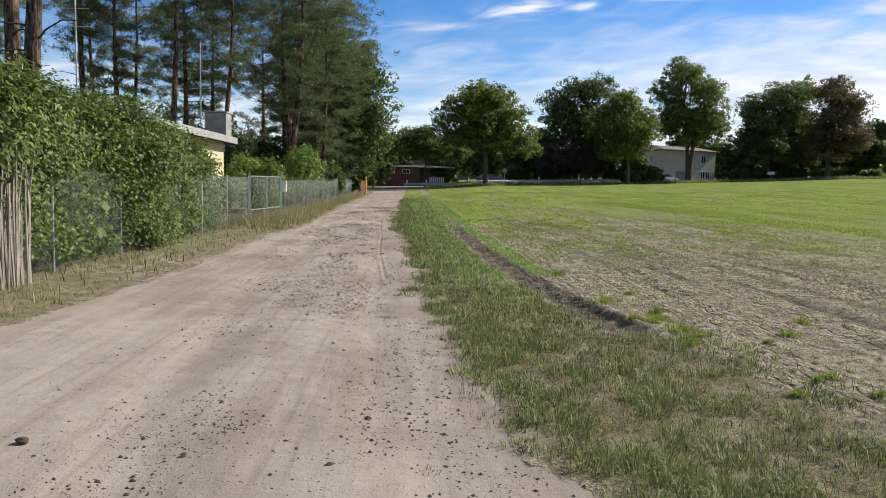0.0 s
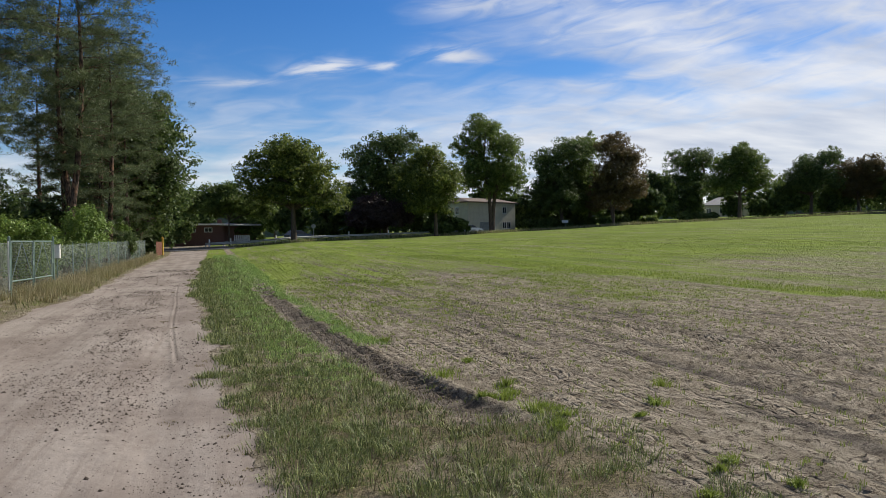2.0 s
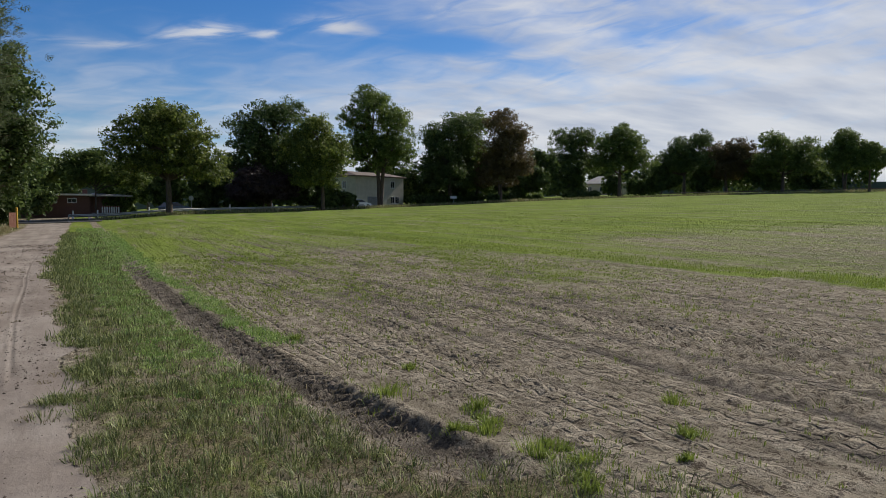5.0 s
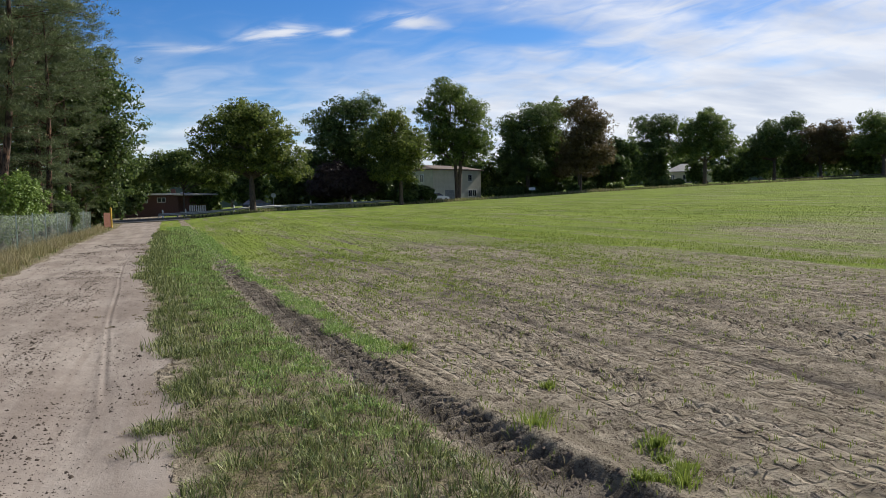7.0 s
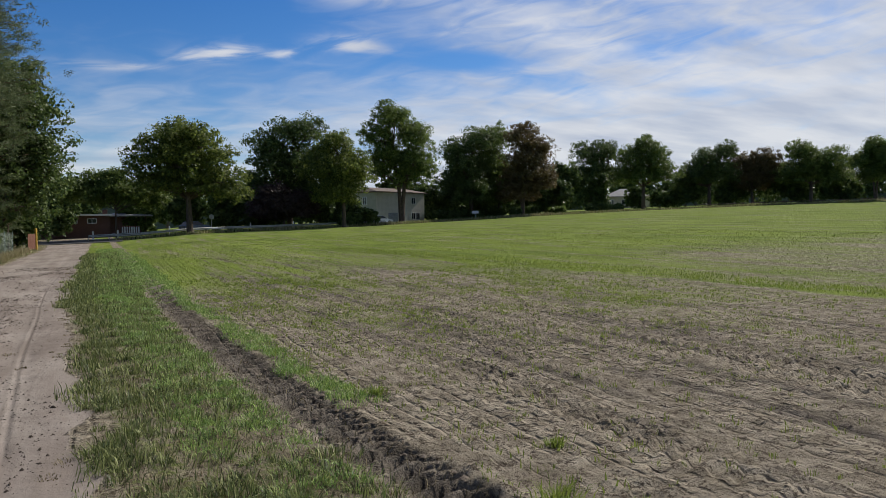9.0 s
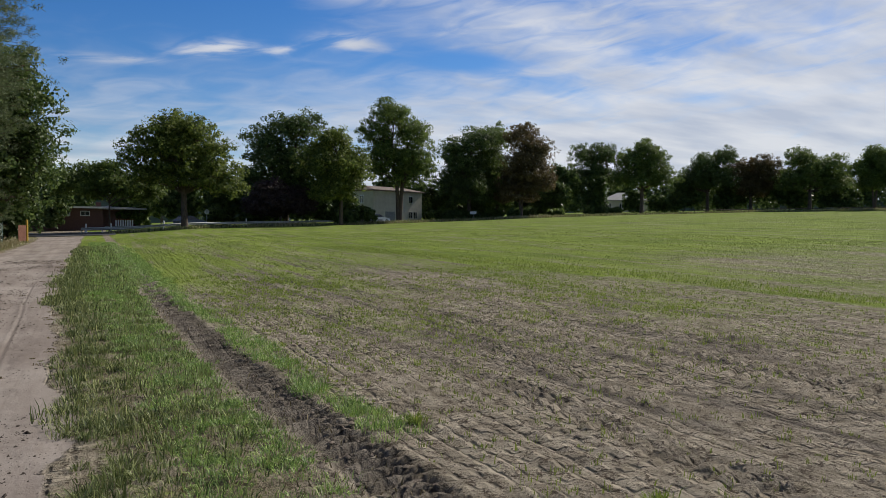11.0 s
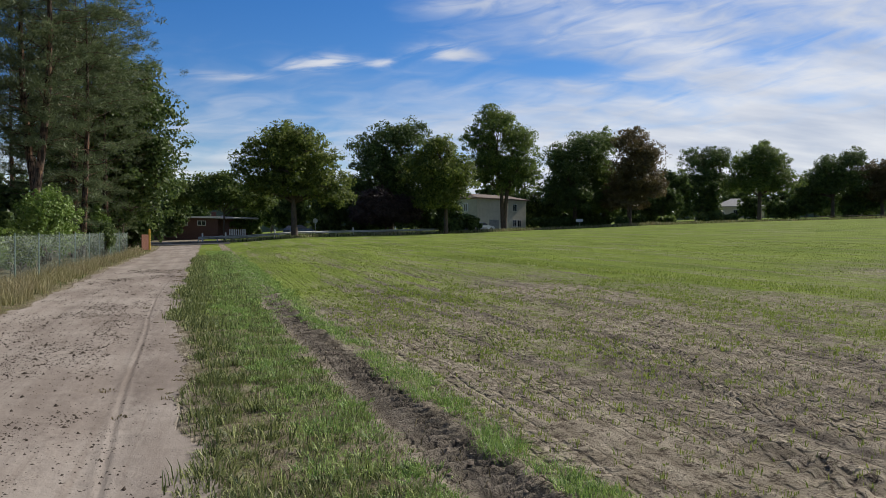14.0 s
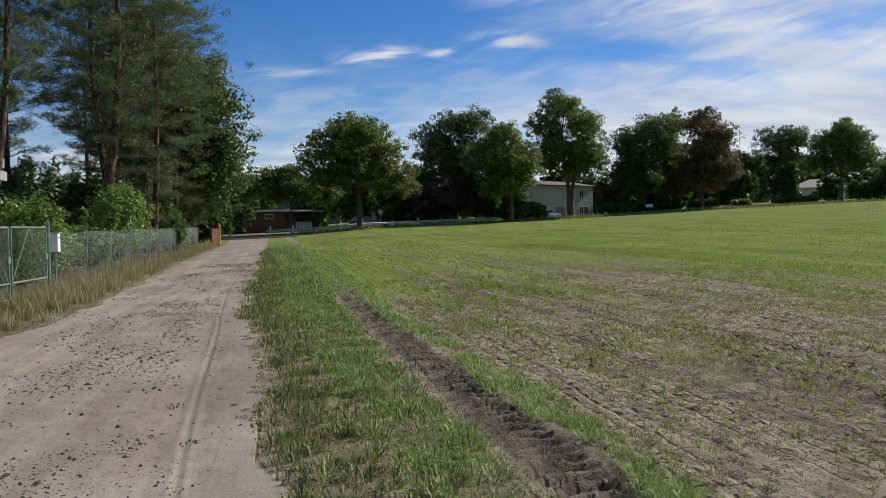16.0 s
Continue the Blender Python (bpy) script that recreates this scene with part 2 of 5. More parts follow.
    edge = n.ramp(n.math("ADD", road, n.math("MULTIPLY", n.math("SUBTRACT", n.noise(6, 5, 0.65), 0.5), 0.7)), 0.42, 0.58)
    flat = n.math("SUBTRACT", 1.0, n.math("MULTIPLY", edge, 0.85))
    lumps = n.math("ADD", n.math("ADD", n.math("MULTIPLY", fine, 0.35), n.math("MULTIPLY", mid, 0.35)), n.math("ADD", n.math("MULTIPLY", rows, 0.30), n.math("MULTIPLY", n.noise(14, 5, 0.7), 0.55)))
    prints = n.math("MULTIPLY", n.math("SUBTRACT", n.math("SUBTRACT", 1.0, edge), n.ramp(dry, 0.05, 0.3), True), n.math("SUBTRACT", n.math("MULTIPLY", print_, 0.60), n.math("MULTIPLY", seam, 0.20)))
    n.bump(n.math("ADD", prints, n.math("MULTIPLY", flat, n.math("ADD", -0.9, n.math("ADD", lumps, n.math("MULTIPLY", grit, 0.25))))), 1.0, 0.075)
    return n.done(n.mix(edge, soil, sand), 0.95, 0.0, 0.02)


M_GROUND = ground_material()
M_CRUMB = plain("peat_crumbs", (0.03, 0.023, 0.018), (0.075, 0.057, 0.045), 9, 0.95, bump=0.5)
M_CLOD = plain("soil_clods", (0.085, 0.066, 0.052), (0.19, 0.155, 0.125), 9, 0.95, bump=0.5)
M_BLADE = leafy("grass_blades", (0.035, 0.06, 0.016), (0.38, 0.41, 0.16), 0.26, 0.5, (0.15, 0.19, 0.06), 0.3)
M_LUSH = leafy("lush_grass", (0.075, 0.16, 0.034), (0.50, 0.62, 0.20), 0.36, 0.45, (0.20, 0.33, 0.075), 0.35)
M_SPROUT = leafy("seedlings", (0.11, 0.17, 0.03), (0.33, 0.39, 0.085), 0.42, 0.5, (0.24, 0.30, 0.06))
M_STRAW = leafy("dry_grass", (0.23, 0.19, 0.10), (0.46, 0.40, 0.25), 0.25, 0.7, (0.30, 0.29, 0.13))
M_LITTER = leafy("mown_litter", (0.10, 0.082, 0.042), (0.29, 0.235, 0.135), 0.12, 0.8, (0.16, 0.135, 0.068))
M_HEDGE = leafy("hedge_leaves", (0.03, 0.06, 0.015), (0.20, 0.27, 0.06), 0.34, 0.5, (0.10, 0.15, 0.032), 0.25)
M_VINE = leafy("light_leaves", (0.10, 0.17, 0.03), (0.22, 0.31, 0.07), 0.32, 0.45, (0.16, 0.24, 0.05))
M_OAK = leafy("oak_leaves", (0.07, 0.12, 0.026), (0.28, 0.36, 0.09), 0.55, 0.5, (0.085, 0.12, 0.03))
M_GOLD = leafy("turning_leaves", (0.05, 0.085, 0.02), (0.33, 0.38, 0.08), 0.56, 0.5, (0.10, 0.135, 0.03))
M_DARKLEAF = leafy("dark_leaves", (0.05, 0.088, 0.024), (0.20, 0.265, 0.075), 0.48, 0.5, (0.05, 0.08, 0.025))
M_PURPLE = leafy("purple_leaves", (0.04, 0.03, 0.03), (0.10, 0.065, 0.058), 0.3, 0.5, (0.06, 0.045, 0.04))
M_RUSTY = leafy("rusty_leaves", (0.07, 0.065, 0.025), (0.19, 0.145, 0.06), 0.42, 0.5, (0.12, 0.085, 0.04))
M_NEEDLE = leafy("pine_needles", (0.045, 0.075, 0.035), (0.22, 0.26, 0.12), 0.36, 0.5, (0.11, 0.14, 0.065))
M_BARK = plain("bark", (0.06, 0.045, 0.035), (0.15, 0.115, 0.09), 2.5, 0.95, bump=0.8, dist=0.03, stretch=(4, 4, 0.7))
def plated_bark():
    """Grey-brown plates with dark cracks and orange flakes."""
    n = Nodes("pine_bark")
    cracks = n.noise(3.0, 5, 0.65, (4, 4, 0.9))
    c = n.mix(n.ramp(n.noise(1.1, 4, 0.6, (3, 3, 0.8)), 0.42, 0.62), (0.115, 0.085, 0.068), (0.26, 0.15, 0.095))
    c = n.mix(n.ramp(cracks, 0.44, 0.56), (0.035, 0.027, 0.022), c)
    n.bump(cracks, 1.0, 0.05)
    return n.done(c, 0.95, 0.0, 0.15)


M_PINEBARK = plated_bark()
M_TWIG = plain("dead_twigs", (0.20, 0.17, 0.15), (0.46, 0.41, 0.37), 6, 0.9, stretch=(6, 6, 0.6))
M_GALV = plain("galvanised_steel", (0.30, 0.32, 0.32), (0.46, 0.48, 0.47), 5, 0.5, 0.6)
M_GREENSTEEL = plain("green_painted_steel", (0.11, 0.17, 0.14), (0.19, 0.26, 0.22), 6, 0.55, 0.0)
M_WIRE = plain("fence_wire", (0.13, 0.17, 0.145), (0.22, 0.26, 0.23), 12, 0.5, 0.4)
# orange stain, darkened to put the tree shade on the boards into the colour
M_ORANGE = plain("orange_stained_wood_shade_toned", (0.095, 0.036, 0.022), (0.15, 0.058, 0.033), 5, 0.75, stretch=(5, 5, 0.6))
M_YELLOW = plain("yellow_paint", (0.60, 0.36, 0.05), (0.72, 0.46, 0.08), 5, 0.6)
M_CREAM = plain("cream_render", (0.54, 0.50, 0.40), (0.64, 0.595, 0.49), 1.2, 0.9, bump=0.3)
M_YWALL = plain("yellow_render", (0.50, 0.43, 0.26), (0.60, 0.52, 0.34), 1.2, 0.9, bump=0.3)
M_BRICK = plain("dark_brick", (0.105, 0.06, 0.05), (0.17, 0.092, 0.076), 6, 0.9, bump=0.5)
M_ROOF = plain("roof_felt", (0.10, 0.095, 0.09), (0.19, 0.18, 0.175), 2, 0.9, bump=0.4)
M_TILEROOF = plain("grey_roof_tiles", (0.27, 0.265, 0.265), (0.40, 0.395, 0.39), 3, 0.7, bump=0.5)
M_REDROOF = plain("brown_roof_tiles", (0.11, 0.082, 0.07), (0.19, 0.145, 0.12), 3, 0.8, bump=0.5)
M_WHITE = plain("white_paint", (0.70, 0.70, 0.68), (0.82, 0.82, 0.80), 3, 0.5)
M_GREYPAINT = plain("grey_plaster", (0.22, 0.22, 0.22), (0.36, 0.36, 0.35), 2, 0.9)
M_WEATHERED = plain("weathered_render", (0.20, 0.195, 0.18), (0.34, 0.325, 0.30), 2.5, 0.9)
M_ASPHALT = plain("asphalt", (0.045, 0.045, 0.047), (0.075, 0.073, 0.07), 3, 0.9, bump=0.4)
M_RUBBER = plain("rubber", (0.02, 0.02, 0.02), (0.04, 0.04, 0.04), 8, 0.8)
M_CARWHITE = plain("white_car_paint", (0.68, 0.69, 0.70), (0.76, 0.77, 0.78), 2, 0.25, bump=0.0, spec=0.5)
M_CARBLUE = plain("blue_car_paint", (0.05, 0.08, 0.13), (0.08, 0.12, 0.18), 2, 0.25, bump=0.0, spec=0.5)
M_GLASS = plain("dark_window_glass", (0.02, 0.024, 0.028), (0.035, 0.04, 0.045), 1, 0.06, bump=0.0, spec=0.6)
M_RED = plain("red_paint", (0.20, 0.04, 0.03), (0.28, 0.06, 0.045), 4, 0.5)
M_FARWOOD = plain("far_woods", (0.055, 0.08, 0.055), (0.10, 0.13, 0.09), 0.15, 0.95, bump=0.8, dist=0.5)


# ---- mesh helpers ----
def grid_mesh(name, verts, faces):
    """A mesh from numpy arrays of vertices and equal-sided faces."""
    me = bpy.data.meshes.new(name)
    verts, faces = np.asarray(verts, np.float32), np.asarray(faces, np.int32)
    k = faces.shape[1]
    me.vertices.add(len(verts))
    me.vertices.foreach_set("co", verts.ravel())
    me.loops.add(faces.size)
    me.loops.foreach_set("vertex_index", faces.ravel())
    me.polygons.add(len(faces))
    me.polygons.foreach_set("loop_start", np.arange(0, faces.size, k, dtype=np.int32))
    me.update(calc_edges=True)
    return me


def part(name, shape, material, parent=None, label="", smooth=False):
    """Links a bmesh or a mesh as one object under a thing or a part."""
    if isinstance(shape, bmesh.types.BMesh):
        me = bpy.data.meshes.new(name)
        shape.to_mesh(me)
        shape.free()
    else:
        me = shape
    if smooth:
        me.polygons.foreach_set("use_smooth", np.ones(len(me.polygons), bool))
    if not me.materials:
        me.materials.append(material)
    ob = new(name, me)
    if parent is not None:
        ob.parent = parent
    return tagged(ob, label)


def thing(name, m, label, category, group="", kind=""):
    ob = new(name)
    ob.matrix_world = m
    ob.empty_display_size = 0.1
    return tagged(ob, label, category, group, kind)


def box(bm, x0, y0, z0, x1, y1, z1, bevel=0.0):
    got = bmesh.ops.create_cube(bm, size=1.0, matrix=Matrix.Translation(((x0 + x1) / 2, (y0 + y1) / 2, (z0 + z1) / 2)) @ Matrix.Diagonal((x1 - x0, y1 - y0, z1 - z0, 1)))
    if bevel:
        edges = {e for v in got["verts"] for e in v.link_edges}
        bmesh.ops.bevel(bm, geom=list(edges), offset=bevel, segments=1, affect="EDGES")
    return bm


def boxes(*rows, bevel=0.0):
    bm = bmesh.new()
    for r in rows:
        box(bm, *r, bevel=bevel)
    return bm


def tube(bm, pts, radii, sides=7):
    """A tapered tube along a line of points."""
    pts = [Vector(p) for p in pts]
    rings = []
    for k, p in enumerate(pts):
        d = (pts[min(k + 1, len(pts) - 1)] - pts[max(k - 1, 0)]).normalized()
        a = d.orthogonal().normalized() if abs(d.z) < 0.99 else Vector((1, 0, 0))
        b = d.cross(a).normalized()
        a = b.cross(d)
        rings.append([bm.verts.new(p + (a * math.cos(q) + b * math.sin(q)) * radii[k]) for q in (2 * math.pi * s / sides for s in range(sides))])
    for r, s in zip(rings, rings[1:]):
        for k in range(sides):
            bm.faces.new((r[k], r[(k + 1) % sides], s[(k + 1) % sides], s[k]))
    bm.faces.new(rings[0][::-1])
    bm.faces.new(rings[-1])
    return bm


def pole(p, q, r, sides=8):
    return tube(bmesh.new(), [p, q], [r, r], sides)


def lattice(x, y, seed=0):
    """Smooth value noise from 0 to 1 on arrays."""
    xi, yi = np.floor(x), np.floor(y)
    fx, fy = x - xi, y - yi
    fx, fy = fx * fx * (3 - 2 * fx), fy * fy * (3 - 2 * fy)

    def h(a, b):
        v = np.sin(a * 127.1 + b * 311.7 + seed * 74.7) * 43758.5453
        return v - np.floor(v)

    return (h(xi, yi) * (1 - fx) + h(xi + 1, yi) * fx) * (1 - fy) + (h(xi, yi + 1) * (1 - fx) + h(xi + 1, yi + 1) * fx) * fy


def fractal(x, y, octaves=4, seed=0):
    v, a, tot = 0.0, 1.0, 0.0
    for k in range(octaves):
        v, tot = v + a * lattice(x * 2 ** k, y * 2 ** k, seed + k), tot + a
        a *= 0.5
    return v / tot


def step(v, lo, hi):
    t = np.clip((v - lo) / (hi - lo), 0, 1)
    return t * t * (3 - 2 * t)


# ---- the lie of the land ----
def road_right(y):
    return np.interp(y, (-30, 0, 3.8, 5.1, 9.7, 15.5, 18.7, 26, 42, 106), (1.6, 1.25, 1.0, 0.62, 0.27, 0.0, -0.17, -0.56, -0.82, -1.0))


def road_left(y):
    return np.interp(y, (-30, 8, 14, 21, 28, 34, 46, 75, 90, 106), (-4.3, -4.25, -4.15, -4.3, -3.8, -4.0, -4.3, -4.2, -4.8, -6.5))


def track_mid(y):
    return np.interp(y, (5, 8.6, 12, 15, 18, 24, 40, 90), (2.9, 2.5, 2.1, 1.87, 1.76, 1.56, 1.45, 1.2))


def fence_x(y):
    return np.interp(y, (8, 15, 26.5, 30.8, 50, 63, 77), (-5.8, -5.8, -5.8, -5.42, -5.3, -5.2, -4.9))


def on_road(x, y):
    w = (fractal(x * 0.9, y * 0.9, 3, 5) - 0.5) * 0.55
    return step(x - road_left(y) + w, -0.3, 0.25) * (1 - step(x - road_right(y) + w, -0.22, 0.2)) * (1 - step(y, 90, 94))


def base_height(x, y):
    """The wide shape: level by the track, rising gently outwards, most towards the field's far side."""
    r = np.hypot(x, y - 5)
    az = np.degrees(np.arctan2(x, y - 5))
    s = np.interp(az, (-180, -12, -4, 2, 6, 19, 30, 38, 46, 55, 75, 180), (0.008, 0.008, 0.009, 0.013, 0.0195, 0.0245, 0.032, 0.036, 0.038, 0.039, 0.038, 0.008))
    z = s * (np.sqrt((np.minimum(r, 215) - 20) ** 2 + 90) + np.minimum(r, 215) - 20) / 2
    return z - s * 2.0


def height(x, y):
    """The ground with its bank, verge, tyre track and lumps."""
    x, y = np.asarray(x, float), np.asarray(y, float)
    z = base_height(x, y)
    near = 1 - step(np.hypot(x, y - 10), 40, 70)
    road = on_road(x, y)
    z = z + near * (fractal(x * 1.1, y * 0.5, 4, 11) - 0.5) * 0.05 * (1 - 0.5 * road)
    z = z + (1 - step(x, road_left(y) - 1.3, road_left(y) + 0.1)) * 0.10
    calm = 1 - 0.75 * np.exp(-((x - track_mid(y)) / 0.3) ** 4) * step(y, 7.2, 9.5)
    z = z + calm * near * (1 - road) * step(x, -1, 1) * ((fractal(x * 4.5, y * 3.2, 3, 31) - 0.45) * 0.032 + np.maximum(fractal(x * 9, y * 7, 2, 33) - 0.54, 0) * 0.09)
    z = z + near * road * (fractal(x * 7, y * 7, 3, 41) - 0.5) * 0.018
    rut = np.exp(-((x - (road_right(y) - 0.75)) / 0.28) ** 2) + np.exp(-((x - (road_right(y) - 2.5)) / 0.35) ** 2)
    z = z - near * road * rut * 0.025
    bike = x - (road_right(y) - 0.60 - 0.05 * np.sin(y * 0.45))
    z = z + near * (0.005 * np.exp(-(np.abs(bike) - 0.045) ** 2 / 0.0006) - 0.009 * np.exp(-(bike / 0.022) ** 2)) * step(y, 9, 12)
    u = x - track_mid(y)
    fade = step(y, 7.2, 9.5) * (1 - step(y, 26, 38))
    lug = np.sin((y + np.abs(u - 0.05) * 0.45) * 2 * math.pi / 0.20 + np.sin(y * 0.8) * 0.6)
    inside = np.exp(-(u / 0.24) ** 4)
    z = z + fade * inside * (-0.04 - 0.045 * (1 - step(y, 9.6, 12)) + 0.058 * (1 - 0.8 * step(y, 19, 26)) * step(y, 8.6, 11.5) * np.clip(lug * 2.6, -1, 1) * (0.45 + lattice(x * 3, y * 1.1, 7)) + 0.014 * (fractal(x * 8, y * 8, 2, 17) - 0.5))
    z = z + fade * (0.020 + 0.018 * np.exp(-((y - 10) / 2.5) ** 2)) * np.exp(-((u - 0.31) / 0.08) ** 2) * (0.6 + 0.8 * lattice(x * 1.0, y * 0.9, 9))
    # drill rows and wheel marks of the field
    field = step(x, track_mid(y) + 0.5, track_mid(y) + 1.0) * near
    z = z + field * 0.007 * np.sin(x * 2 * math.pi / 0.30 + fractal(x * 0.3, y * 0.15, 2, 3) * 5)
    for k, w in ((3.5, 0.26), (4.3, 0.28), (5.1, 0.30), (6.0, 0.26), (6.9, 0.30), (7.7, 0.28), (8.5, 0.32), (9.4, 0.3), (10.3, 0.32)):
        v = x - k - 0.25 * np.sin(y * 0.13 + k)
        bars = np.clip(2.0 * np.sin((y + 0.5 * np.abs(v)) * 2 * math.pi / 0.21 + np.sin(y * 0.9 + k)), -1, 1)
        z = z + field * np.exp(-(v / w) ** 4) * bars * 0.021 * step(lattice(x * 0.9, y * 0.35, int(k * 10)), 0.25, 0.6)
    for k in (5.6, 7.4, 11.2):
        z = z - field * 0.03 * np.exp(-((x - k - 0.3 * np.sin(y * 0.11)) / 0.17) ** 2)
    return z


WHEEL_LINES = ((4.05, 0.6), (4.75, 0.9), (5.6, 1.0), (6.45, 0.7), (7.4, 1.0), (8.2, 0.6), (9.5, 0.8), (11.2, 1.0), (12.9, 0.7))


def wheel_lines(x, y, width):
    """How near a place lies to one of the broken wheel lines of the field, 0 to 1."""
    v = np.zeros_like(x)
    for k, w in WHEEL_LINES:
        off = (x - k - 0.3 * np.sin(y * 0.11 + k * 0.2)) / (width * (0.6 + 0.8 * lattice(x * 0 + k, y * 0.9, 5)))
        v = np.maximum(v, w * np.exp(-off ** 2) * step(fractal(x * 0 + k * 3, y * 0.35, 3, 23), 0.36, 0.56))
    return v


def strip_edge(x, y):
    """Where the denser strip of crop begins."""
    return np.interp(y, (0, 16, 20, 26, 32, 38, 60, 90), (15.8, 14.9, 14.8, 14.3, 13.8, 13.2, 11.5, 9.0)) + (fractal(x * 0.3, y * 0.25, 3, 19) - 0.5) * 1.6


def grass_cover(x, y):
    """How much of the field's soil is hidden by green, 0 to 1."""
    far = step(y, 15, 42)
    patch = fractal(x * 0.22, y * 0.10, 4, 61) - 0.5
    g = 0.44 + 0.34 * far + (0.85 - 0.35 * far) * patch
    g = g - 0.05 * (1 - step(y, 18, 32)) - 0.12 * (1 - far) * step(x, 4, 9) - 0.09 * (1 - step(y, 26, 46))
    edge = strip_edge(x, y)
    band = step(x, edge - 0.2, edge + 0.2) * (1 - step(x, edge + 1.3, edge + 3.0))
    beyond = step(x, edge, edge + 1.5)
    g = np.maximum(g + 0.19 * beyond, band)
    lane = step(x, track_mid(y) + 0.15, track_mid(y) + 0.35) * (1 - step(x, track_mid(y) + 0.55, track_mid(y) + 0.85)) * step(y, 13.2, 14)
    g = np.maximum(g, lane * 0.42)
    return np.clip(g + step(np.hypot(x, y), 60, 110) * 0.22, 0, 1)


def build_ground():
    def spaced(*runs):
        v = []
        for a, b, d in runs:
            v.append(np.arange(a, b, d))
        return np.concatenate(v)

    xs = np.concatenate([-np.geomspace(900, 40, 14), spaced((-38, -12, 2), (-12, -5, 0.25), (-5, -1.3, 0.07), (-1.3, -0.45, 0.026), (-0.45, 0.6, 0.07), (0.6, 4.2, 0.052), (4.2, 9, 0.08), (9, 14, 0.22), (14, 24, 0.6), (24, 60, 1.5), (60, 200, 5)), np.geomspace(205, 900, 10)])
    ys = np.concatenate([-np.geomspace(700, 30, 9), spaced((-28, 2, 1.0), (2, 5, 0.07), (5, 8, 0.05), (8, 19, 0.040), (19, 25, 0.06), (25, 36, 0.18), (36, 60, 0.4), (60, 125, 1.2), (125, 200, 5)), np.geomspace(205, 1200, 12)])
    X, Y = np.meshgrid(xs, ys)
    Z = height(X, Y)
    nx, ny = len(xs), len(ys)
    idx = np.arange(nx * ny).reshape(ny, nx)
    F = np.stack([idx[:-1, :-1], idx[:-1, 1:], idx[1:, 1:], idx[1:, :-1]], -1).reshape(-1, 4)
    V = np.stack([X, Y, Z], -1).reshape(-1, 3)
    x, y = V[:, 0], V[:, 1]
    road = on_road(x, y)
    infield = step(x, track_mid(y) + 0.1, track_mid(y) + 0.5) * step(y, -40, -10)
    verge = step(x, road_right(y) - 0.2, road_right(y) + 0.3) * (1 - infield)
    grass = infield * grass_cover(x, y)
    grass = np.maximum(grass, verge * (0.22 + 0.10 * step(y, 5.5, 8.5) + 0.04 * step(y, 11, 18) + 0.45 * step(y, 20, 32)) * step(np.abs(x - track_mid(y)), 0.22, 0.4))
    left = 1 - step(x, road_left(y) - 0.3, road_left(y) + 0.2)
    grass = np.maximum(grass, left * 0.32)
    dry = np.maximum(left * (0.5 + 0.3 * step(y, 20, 26)), verge * (0.7 - 0.25 * step(y, 11, 15))) * (0.45 + 0.75 * step(fractal(x * 1.8, y * 1.5, 3, 8), 0.3, 0.6))
    u = x - track_mid(y)
    dry = dry * (1 - np.exp(-(u / 0.42) ** 4) * (y > 8))
    # tyre track: shade between its lugs put into the soil colour; random field blotches
    dark = np.exp(-(u / 0.24) ** 4) * step(y, 7, 9) * (1 - step(y, 26, 38)) * 0.85 + infield * step(fractal(x * 0.7, y * 0.35, 4, 77), 0.60, 0.72) * 0.5
    dark = np.maximum(dark, infield * wheel_lines(x, y, 0.16) * (1 - step(y, 28, 52)))
    grass = grass * (1 - 0.75 * wheel_lines(x, y, 0.14) * infield * (1 - step(y, 28, 55)))
    cell = road[F].mean(1) > 0.5
    for name, sel, label, cat in (("road", cell, "pale sandy dirt track with dark crumbs and tyre marks", "dirt road"), ("ground", ~cell, "sandy field soil with young green crop and grass", "ground")):
        f = F[sel]
        used, inv = np.unique(f, return_inverse=True)
        me = grid_mesh(name, V[used], inv.reshape(f.shape))
        for key, arr in (("road", road), ("grass", grass), ("dry", dry), ("dark", dark)):
            a = me.attributes.new(key, "FLOAT", "POINT")
            a.data.foreach_set("value", np.clip(arr[used], 0, 1).astype(np.float32))
        part(name, me, M_GROUND, None, label, True)
        tagged(bpy.data.objects[name], label, cat, kind="structure")


build_ground()


def gz(x, y):
    return float(height(x, y))


